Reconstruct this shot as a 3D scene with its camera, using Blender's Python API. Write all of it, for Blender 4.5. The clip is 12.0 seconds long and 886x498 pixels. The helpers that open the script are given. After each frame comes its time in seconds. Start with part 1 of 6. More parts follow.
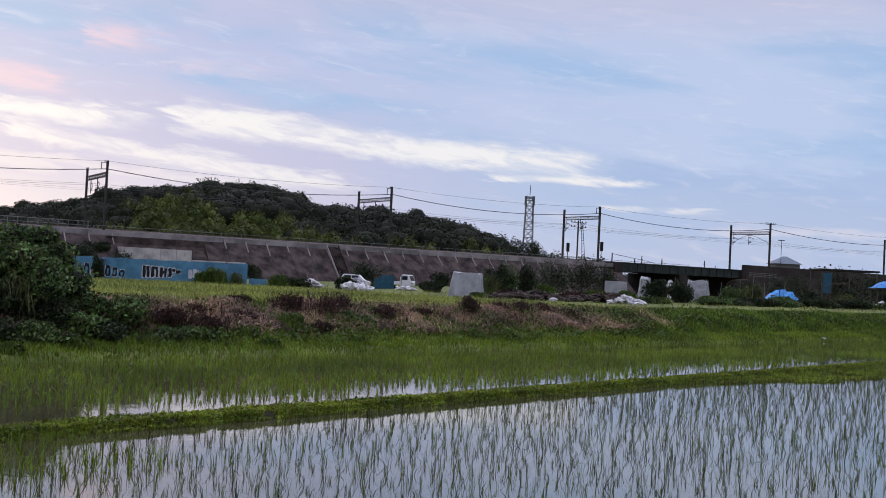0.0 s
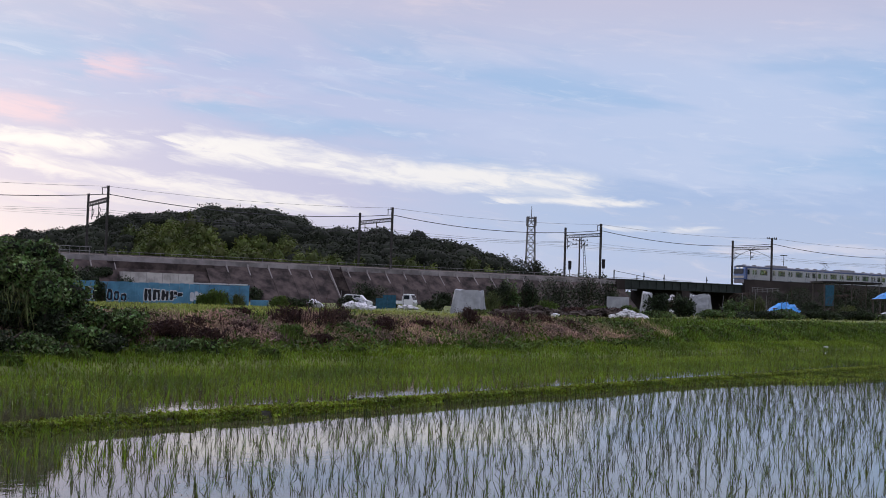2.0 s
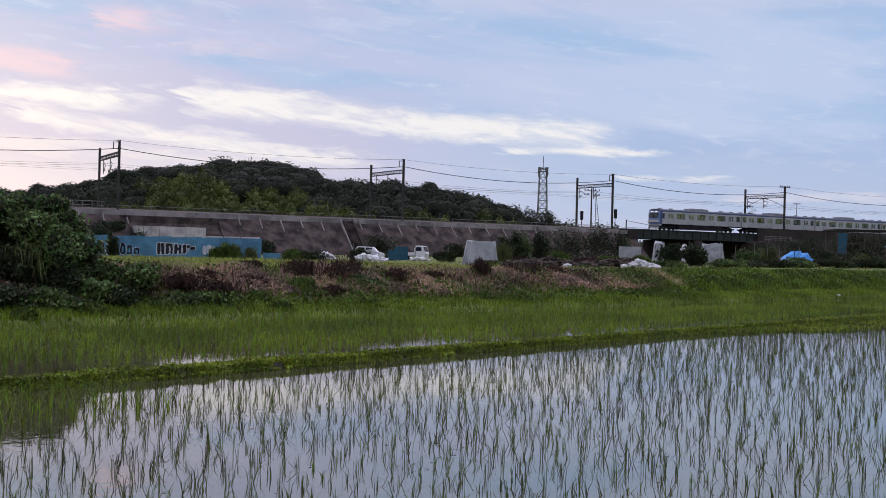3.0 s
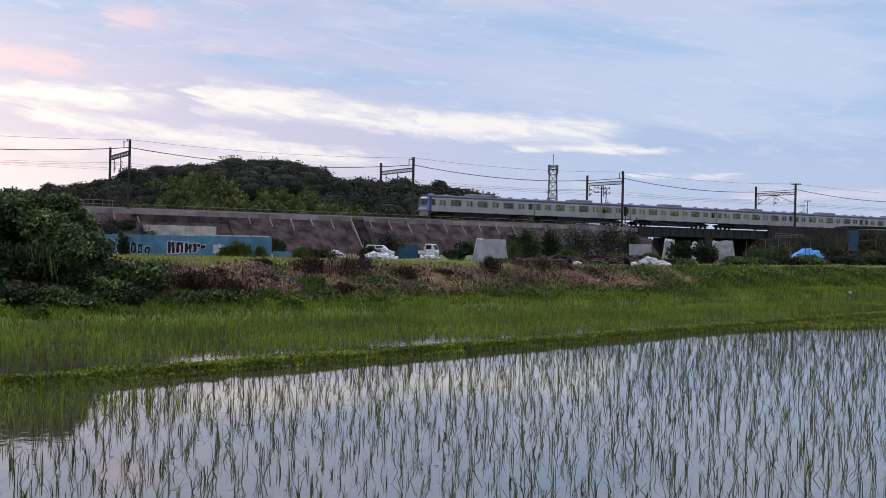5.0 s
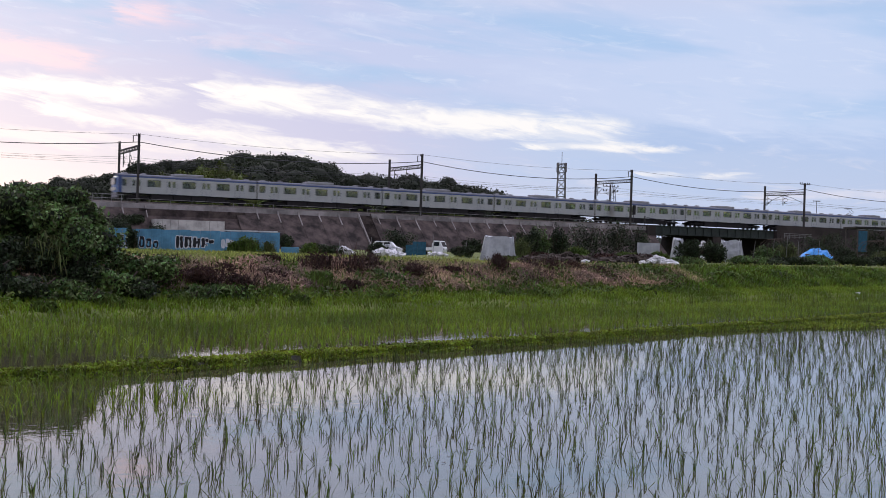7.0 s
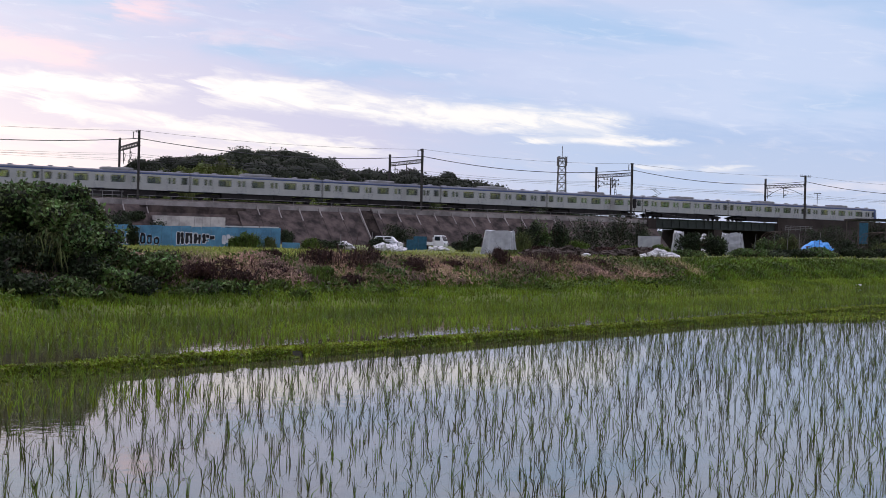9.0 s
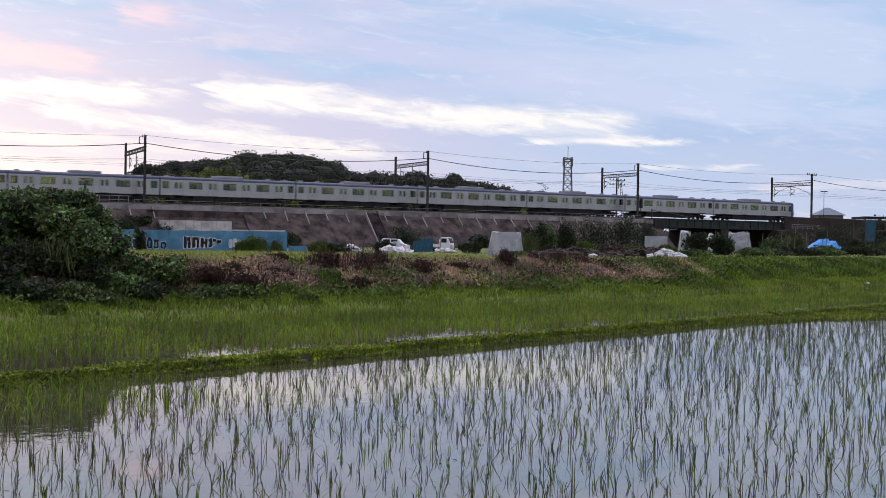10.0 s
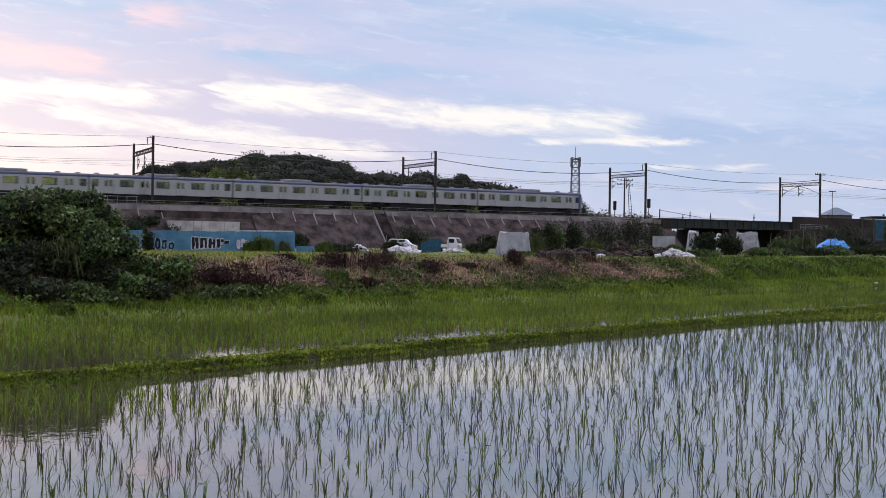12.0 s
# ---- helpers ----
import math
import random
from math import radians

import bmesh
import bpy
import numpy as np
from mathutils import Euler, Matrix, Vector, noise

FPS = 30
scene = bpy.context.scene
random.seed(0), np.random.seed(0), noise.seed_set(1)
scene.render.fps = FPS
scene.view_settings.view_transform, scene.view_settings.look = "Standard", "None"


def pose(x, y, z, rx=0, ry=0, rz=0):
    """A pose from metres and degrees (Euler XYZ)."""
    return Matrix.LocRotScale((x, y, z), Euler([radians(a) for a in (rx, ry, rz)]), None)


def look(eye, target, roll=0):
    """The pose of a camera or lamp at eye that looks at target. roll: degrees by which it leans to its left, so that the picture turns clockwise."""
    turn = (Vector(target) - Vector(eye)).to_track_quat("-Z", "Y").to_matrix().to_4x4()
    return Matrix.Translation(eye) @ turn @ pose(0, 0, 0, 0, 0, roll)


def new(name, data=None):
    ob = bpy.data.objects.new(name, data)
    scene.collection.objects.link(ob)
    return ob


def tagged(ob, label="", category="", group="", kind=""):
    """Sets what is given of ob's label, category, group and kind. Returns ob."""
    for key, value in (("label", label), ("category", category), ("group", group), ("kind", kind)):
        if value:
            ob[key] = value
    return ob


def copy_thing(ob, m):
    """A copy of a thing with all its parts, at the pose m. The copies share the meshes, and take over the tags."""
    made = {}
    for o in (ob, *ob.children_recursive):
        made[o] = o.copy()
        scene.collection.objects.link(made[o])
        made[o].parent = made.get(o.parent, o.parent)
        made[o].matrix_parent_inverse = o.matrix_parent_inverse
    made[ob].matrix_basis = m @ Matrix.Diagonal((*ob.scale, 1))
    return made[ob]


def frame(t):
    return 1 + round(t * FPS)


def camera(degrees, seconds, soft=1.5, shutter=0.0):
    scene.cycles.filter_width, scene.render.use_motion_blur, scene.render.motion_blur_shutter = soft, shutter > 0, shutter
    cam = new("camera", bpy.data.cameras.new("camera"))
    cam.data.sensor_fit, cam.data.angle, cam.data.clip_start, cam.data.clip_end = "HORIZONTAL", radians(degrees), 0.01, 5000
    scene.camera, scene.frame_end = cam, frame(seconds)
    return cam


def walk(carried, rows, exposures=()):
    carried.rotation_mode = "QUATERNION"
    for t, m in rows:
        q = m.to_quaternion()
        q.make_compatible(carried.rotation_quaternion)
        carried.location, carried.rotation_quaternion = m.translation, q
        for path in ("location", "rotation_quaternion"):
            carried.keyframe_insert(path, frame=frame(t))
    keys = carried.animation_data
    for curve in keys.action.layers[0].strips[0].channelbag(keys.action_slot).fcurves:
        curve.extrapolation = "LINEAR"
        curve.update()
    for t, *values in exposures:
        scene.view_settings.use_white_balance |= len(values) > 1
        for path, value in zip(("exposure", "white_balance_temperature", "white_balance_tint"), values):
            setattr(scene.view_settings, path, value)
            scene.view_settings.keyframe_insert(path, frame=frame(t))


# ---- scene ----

rng = np.random.default_rng(7)


def held(x, y, z, yaw, pitch, roll):
    """A hand-held camera: yaw, pitch, then a lean about its own line of sight."""
    return pose(x, y, z, 90 + pitch, 0, yaw) @ pose(0, 0, 0, 0, 0, roll)


cam = camera(41.0, 12.0, soft=0.6, shutter=0.4)
PATH = [
    (0.0, -0.213, 0.036, 2.604, -2.269, 1.574, 2.866), (0.5, -0.133, 0.058, 2.406, -2.609, 2.047, 1.884),
    (1.0, -0.076, 0.018, 2.220, -2.771, 2.258, 1.942), (1.5, -0.060, 0.004, 2.140, -2.959, 2.569, 1.629),
    (2.0, -0.037, -0.023, 2.126, -2.098, 2.677, 1.868), (2.5, -0.006, -0.033, 2.122, -1.759, 0.349, 1.245),
    (3.0, 0.002, -0.032, 2.118, -1.580, 0.316, 1.386), (5.0, 0.015, -0.034, 2.106, -1.096, 0.219, 1.243),
    (5.5, 0.010, -0.027, 2.107, -1.062, 0.123, 1.547), (6.0, 0.001, -0.017, 2.105, -0.978, 0.101, 1.633),
    (6.5, -0.003, -0.020, 2.106, -0.864, 0.097, 1.781), (7.0, -0.002, -0.017, 2.105, -0.723, 0.061, 1.746),
    (9.0, 0.001, -0.021, 2.101, -0.689, -0.203, 1.390), (9.5, 0.000, -0.013, 2.104, -0.678, -0.203, 0.965),
    (10.0, -0.006, -0.007, 2.108, -0.372, -0.120, 0.859), (10.5, -0.002, -0.009, 2.098, -0.143, -0.093, 1.006),
    (11.0, 0.003, -0.004, 2.102, -0.049, -0.042, 0.824), (11.5, 0.005, -0.004, 2.093, -0.036, -0.007, 0.855),
    (12.0, 0.000, 0.000, 2.100, 0.000, -0.109, 0.800),
]
walk(cam, [(t, held(*p)) for t, *p in PATH], exposures=[(0.0, -0.10, 6270, 10), (3.0, -0.09, 6340, 10), (6.0, 0.02, 6400, 10), (9.0, 0.10, 6490, 10), (12.0, 0.06, 6530, 10)])

# ---------------------------------------------------------------- light
SUN_EL, SUN_AZ = radians(9), radians(-24)   # low behind the clouds, ahead and to the side of the hill
world = bpy.data.worlds.new("evening_sky")
scene.world = world
world.use_nodes = True


class Net:
    """Short hand for building a node tree."""

    def __init__(self, tree):
        self.tree = tree
        tree.nodes.clear()

    def add(self, kind):
        return self.tree.nodes.new(kind)

    def put(self, value, socket):
        if isinstance(value, bpy.types.NodeSocket):
            self.tree.links.new(value, socket)
        elif value is not None:
            socket.default_value = value

    def math(self, op, a, b=None, c=None, clamp=False):
        node = self.add("ShaderNodeMath")
        node.operation, node.use_clamp = op, clamp
        for i, v in enumerate((a, b, c)):
            self.put(v, node.inputs[i])
        return node.outputs[0]

    def step(self, x, lo, hi):
        """Smooth 0 to 1 from lo to hi; falls when lo is above hi."""
        node = self.add("ShaderNodeMapRange")
        node.interpolation_type = "SMOOTHSTEP"
        self.put(x, node.inputs[0])
        node.inputs[1].default_value, node.inputs[2].default_value = min(lo, hi), max(lo, hi)
        return node.outputs[0] if lo < hi else self.math("SUBTRACT", 1.0, node.outputs[0])

    def mix(self, fac, a, b, mode="MIX"):
        node = self.add("ShaderNodeMix")
        node.data_type, node.blend_type = "RGBA", mode
        self.put(fac, node.inputs[0])
        self.put(a if not isinstance(a, tuple) else (*a, 1), node.inputs[6])
        self.put(b if not isinstance(b, tuple) else (*b, 1), node.inputs[7])
        return node.outputs[2]

    def noise(self, vector, scale, detail=4.0, rough=0.55, distortion=0.0):
        node = self.add("ShaderNodeTexNoise")
        self.put(vector, node.inputs["Vector"])
        node.inputs["Scale"].default_value, node.inputs["Detail"].default_value = scale, detail
        node.inputs["Roughness"].default_value, node.inputs["Distortion"].default_value = rough, distortion
        return node.outputs[0]


def build_sky():
    n = Net(world.node_tree)
    where = n.add("ShaderNodeTexCoord").outputs["Generated"]
    xyz = n.add("ShaderNodeSeparateXYZ")
    n.put(where, xyz.inputs[0])
    x, y, z = xyz.outputs
    az = n.math("ARCTAN2", x, y)
    el = n.math("ARCSINE", z)
    # the clouds lie in long bands that slope down toward the side away from the sunset
    tilt = n.math("MULTIPLY_ADD", az, 0.10, el)
    flat = n.add("ShaderNodeCombineXYZ")
    n.put(n.math("MULTIPLY", az, 7.0), flat.inputs[0])
    n.put(n.math("MULTIPLY", tilt, 34.0), flat.inputs[1])
    p = flat.outputs[0]
    big = n.noise(p, 0.42, 5.0, 0.55, 0.3)
    mid = n.noise(p, 1.1, 7.0, 0.58, 0.5)
    fine = n.noise(p, 3.2, 7.0, 0.62, 0.7)
    sky = n.add("ShaderNodeTexSky")
    sky.sky_type, sky.sun_disc, sky.sun_elevation, sky.sun_rotation = "NISHITA", False, SUN_EL, SUN_AZ
    clear = n.mix(1.0, sky.outputs[0], (0.10, 0.10, 0.10), "MULTIPLY")
    right = n.step(az, -0.22, 0.30)
    # high deck: lavender cloud with bluer holes and paler wisps
    deck = n.mix(right, (0.50, 0.555, 0.81), (0.57, 0.66, 0.89))
    blue = n.mix(right, (0.36, 0.53, 0.81), (0.42, 0.58, 0.85))
    color = n.mix(n.math("MULTIPLY", n.step(big, 0.45, 0.60), 0.95), deck, blue)
    color = n.mix(n.math("MULTIPLY", n.step(mid, 0.50, 0.72), 0.40), color, (0.66, 0.72, 0.92))
    color = n.mix(n.math("MULTIPLY", n.step(fine, 0.53, 0.72), 0.35), color, (0.76, 0.80, 0.94))
    # the low deck: lavender toward the sunset, blue away from it, hazy at the horizon
    warp = n.math("ADD", n.math("MULTIPLY", n.math("SUBTRACT", mid, 0.5), 0.030), n.math("MULTIPLY", n.math("SUBTRACT", fine, 0.5), 0.026))
    sway = n.math("ADD", az, n.math("MULTIPLY", n.math("SUBTRACT", mid, 0.5), 0.2))
    calm = n.mix(n.step(el, 0.14, 0.0), (0.44, 0.56, 0.82), (0.52, 0.60, 0.82))
    calm = n.mix(n.math("MULTIPLY", n.step(mid, 0.48, 0.62), 0.40), calm, (0.43, 0.56, 0.84))
    calm = n.mix(n.math("MULTIPLY", n.step(fine, 0.52, 0.70), 0.45), calm, (0.72, 0.72, 0.86))
    low = n.mix(n.step(sway, 0.12, -0.08), calm, (0.545, 0.56, 0.79))
    haze = n.math("MULTIPLY", n.step(sway, 0.03, -0.16), n.step(n.math("ADD", el, warp), 0.095, 0.050))
    low = n.mix(n.math("MULTIPLY", haze, 0.50), low, (0.76, 0.755, 0.87))
    color = n.mix(n.step(n.math("ADD", tilt, warp), 0.140, 0.112), color, low)

    def band(base, slope, half, az0, az1, strength, tone, ragged=1.0):
        """One long streak of cloud along el = base + slope * az, frayed at its edges."""
        nonlocal color
        line = n.math("MULTIPLY_ADD", az, slope, base)
        d = n.math("ABSOLUTE", n.math("SUBTRACT", n.math("MULTIPLY_ADD", warp, ragged, el), line))
        frayed = n.math("MULTIPLY_ADD", n.math("SUBTRACT", fine, 0.5), 0.12, az)
        ends = n.math("MULTIPLY", n.step(frayed, az0 - 0.012, az0 + 0.012), n.step(frayed, az1 + 0.02, az1 - 0.03))
        body = n.math("MULTIPLY", n.step(d, half * 1.65, half * 0.25), n.math("MULTIPLY_ADD", n.step(wisps, 0.34, 0.54), 0.55, 0.45))
        mask = n.math("MULTIPLY", n.math("MULTIPLY", body, ends), strength)
        color = n.mix(mask, color, tone)

    wisps = n.noise(p, 2.1, 8.0, 0.62, 0.9)
    lit_edge = (0.96, 0.93, 0.94)
    band(0.1000, -0.02, 0.009, 0.14, 0.50, 0.55, (0.40, 0.53, 0.81))
    band(0.1110, -0.078, 0.0105, -0.190, 0.165, 1.0, lit_edge, 0.85)
    band(0.0890, 0.0, 0.0026, 0.075, 0.20, 0.95, lit_edge, 0.4)
    band(0.1330, 0.043, 0.0075, -0.60, -0.225, 0.95, lit_edge, 0.9)
    band(0.0718, -0.104, 0.0070, -0.320, -0.050, 0.80, lit_edge, 0.8)
    band(0.0640, -0.060, 0.0050, -0.50, -0.090, 0.45, (0.92, 0.87, 0.90), 0.9)
    band(0.0760, -0.035, 0.0022, 0.170, 0.205, 0.7, lit_edge, 0.3)
    band(0.0760, -0.036, 0.0022, 0.222, 0.258, 0.7, lit_edge, 0.3)
    band(0.0560, -0.010, 0.0030, 0.260, 0.40, 0.5, (0.84, 0.79, 0.88), 0.5)
    # pink lit edges high on the sunset side
    band(0.1150, -0.095, 0.0085, -0.60, -0.275, 0.7, (0.92, 0.66, 0.76), 0.8)
    band(0.1840, 0.0, 0.0100, -0.262, -0.212, 0.7, (0.92, 0.66, 0.76), 0.9)
    band(0.1640, -0.02, 0.0060, -0.19, -0.11, 0.35, (0.86, 0.68, 0.80), 0.9)
    # higher up the deck closes over: lavender with rosy patches
    high = n.step(el, 0.185, 0.27)
    color = n.mix(n.math("MULTIPLY", high, 0.85), color, n.mix(n.step(mid, 0.50, 0.66), (0.63, 0.595, 0.75), (0.78, 0.67, 0.76)))
    color = n.mix(0.08, color, clear)
    # an overcast sky is brightest overhead
    zenith = n.add("ShaderNodeVectorMath")
    zenith.operation = "SCALE"
    n.put(color, zenith.inputs[0])
    away = n.step(n.math("ABSOLUTE", n.math("ADD", az, 0.3)), 0.8, 2.6)
    level = n.math("MULTIPLY_ADD", n.step(el, 0.28, 1.15), 1.9, n.math("MULTIPLY_ADD", away, -0.25, 1.0))
    n.put(level, zenith.inputs["Scale"])
    color = zenith.outputs[0]
    under = n.step(el, -0.02, 0.0)
    color = n.mix(under, (0.05, 0.06, 0.05), color)
    back = n.add("ShaderNodeBackground")
    n.put(color, back.inputs[0])
    back.inputs[1].default_value = 1.0
    n.put(back.outputs[0], n.add("ShaderNodeOutputWorld").inputs[0])


build_sky()
sun = new("sun", bpy.data.lights.new("sun", "SUN"))
sun.data.energy, sun.data.angle, sun.data.color = 0.5, radians(20), (1.0, 0.86, 0.78)
sun.matrix_world = look((-40, 90, 40), (0, 0, 0))


# ---------------------------------------------------------------- materials
def surface(name, color, rough=0.8, metal=0.0, vary=0.25, scale=3.0, tint=None, bump=0.15, fine=40.0, island=0.0, spec=0.3, coord="Object"):
    """A weathered surface: stains at one scale, grain at another, optional change from piece to piece."""
    m = bpy.data.materials.new(name)
    m.use_nodes = True
    n = Net(m.node_tree)
    p = n.add("ShaderNodeTexCoord").outputs[coord]
    stain = n.noise(p, scale, 5.0, 0.6)
    grain = n.noise(p, fine, 3.0, 0.6)
    dark = tuple(c * (1 - vary) for c in color)
    light = tint or tuple(min(1.0, c * (1 + vary)) for c in color)
    col = n.mix(n.step(stain, 0.3, 0.7), dark, light)
    col = n.mix(n.math("MULTIPLY", grain, 0.35), col, tuple(c * 0.55 for c in color))
    if island:
        g = n.add("ShaderNodeNewGeometry").outputs["Random Per Island"]
        hsv = n.add("ShaderNodeHueSaturation")
        n.put(n.math("MULTIPLY_ADD", g, island * 0.10, 0.5 - island * 0.05), hsv.inputs["Hue"])
        n.put(n.math("MULTIPLY_ADD", g, island * 1.3, 1.0 - island * 0.62), hsv.inputs["Value"])
        n.put(col, hsv.inputs["Color"])
        col = hsv.outputs[0]
    b = n.add("ShaderNodeBsdfPrincipled")
    n.put(col, b.inputs["Base Color"])
    b.inputs["Roughness"].default_value, b.inputs["Metallic"].default_value = rough, metal
    b.inputs["Specular IOR Level"].default_value = spec
    if bump:
        k = n.add("ShaderNodeBump")
        k.inputs["Strength"].default_value, k.inputs["Distance"].default_value = bump, 0.03
        n.put(grain, k.inputs["Height"])
        n.put(k.outputs[0], b.inputs["Normal"])
    n.put(b.outputs[0], n.add("ShaderNodeOutputMaterial").inputs[0])
    return m


def leafy(name, color, vary=0.9, rough=0.7, glow_through=0.25, scale=0.3):
    """Leaves: each one a little different, patches lighter and darker, some light through them."""
    m = bpy.data.materials.new(name)
    m.use_nodes = True
    n = Net(m.node_tree)
    p = n.add("ShaderNodeTexCoord").outputs["Object"]
    patch = n.step(n.noise(p, scale, 3.0, 0.6), 0.32, 0.68)
    col = n.mix(patch, tuple(c * 0.6 for c in color), (color[0] * 1.5, color[1] * 1.35, color[2] * 1.2))
    g = n.add("ShaderNodeNewGeometry").outputs["Random Per Island"]
    hsv = n.add("ShaderNodeHueSaturation")
    n.put(n.math("MULTIPLY_ADD", g, vary * 0.06, 0.5 - vary * 0.035), hsv.inputs["Hue"])
    n.put(n.math("MULTIPLY_ADD", g, vary * 1.2, 1.0 - vary * 0.6), hsv.inputs["Value"])
    n.put(col, hsv.inputs["Color"])
    b = n.add("ShaderNodeBsdfPrincipled")
    n.put(hsv.outputs[0], b.inputs["Base Color"])
    b.inputs["Roughness"].default_value, b.inputs["Specular IOR Level"].default_value = rough, 0.25
    t = n.add("ShaderNodeBsdfTranslucent")
    n.put(hsv.outputs[0], t.inputs[0])
    s = n.add("ShaderNodeMixShader")
    s.inputs[0].default_value = glow_through
    n.put(b.outputs[0], s.inputs[1])
    n.put(t.outputs[0], s.inputs[2])
    n.put(s.outputs[0], n.add("ShaderNodeOutputMaterial").inputs[0])
    return m


def pane_glass(name, gloss=0.07, tint=(0.55, 0.60, 0.42)):
    m = bpy.data.materials.new(name)
    m.use_nodes = True
    n = Net(m.node_tree)
    a, b, s = n.add("ShaderNodeBsdfTransparent"), n.add("ShaderNodeBsdfGlossy"), n.add("ShaderNodeMixShader")
    a.inputs[0].default_value = (*tint, 1)
    b.inputs["Roughness"].default_value = 0.05
    s.inputs[0].default_value = gloss
    n.put(a.outputs[0], s.inputs[1])
    n.put(b.outputs[0], s.inputs[2])
    n.put(s.outputs[0], n.add("ShaderNodeOutputMaterial").inputs[0])
    return m


def lit(name, color, strength):
    m = bpy.data.materials.new(name)
    m.use_nodes = True
    n = Net(m.node_tree)
    e = n.add("ShaderNodeEmission")
    e.inputs[0].default_value, e.inputs[1].default_value = (*color, 1), strength
    n.put(e.outputs[0], n.add("ShaderNodeOutputMaterial").inputs[0])
    return m


def paddy_water(name):
    """Still muddy water with faint ripples."""
    m = bpy.data.materials.new(name)
    m.use_nodes = True
    n = Net(m.node_tree)
    p = n.add("ShaderNodeTexCoord").outputs["Object"]
    b = n.add("ShaderNodeBsdfPrincipled")
    n.put(n.mix(n.noise(p, 0.6, 4.0), (0.046, 0.044, 0.023), (0.076, 0.070, 0.040)), b.inputs["Base Color"])
    n.put(n.math("MULTIPLY_ADD", n.noise(p, 0.25, 3.0), 0.06, 0.0), b.inputs["Roughness"])
    b.inputs["IOR"].default_value = 2.6
    b.inputs["Specular IOR Level"].default_value = 0.5
    k = n.add("ShaderNodeBump")
    k.inputs["Strength"].default_value, k.inputs["Distance"].default_value = 0.36, 0.004
    n.put(n.noise(p, 5.0, 3.0, 0.5, 0.4), k.inputs["Height"])
    n.put(k.outputs[0], b.inputs["Normal"])
    n.put(b.outputs[0], n.add("ShaderNodeOutputMaterial").inputs[0])
    return m


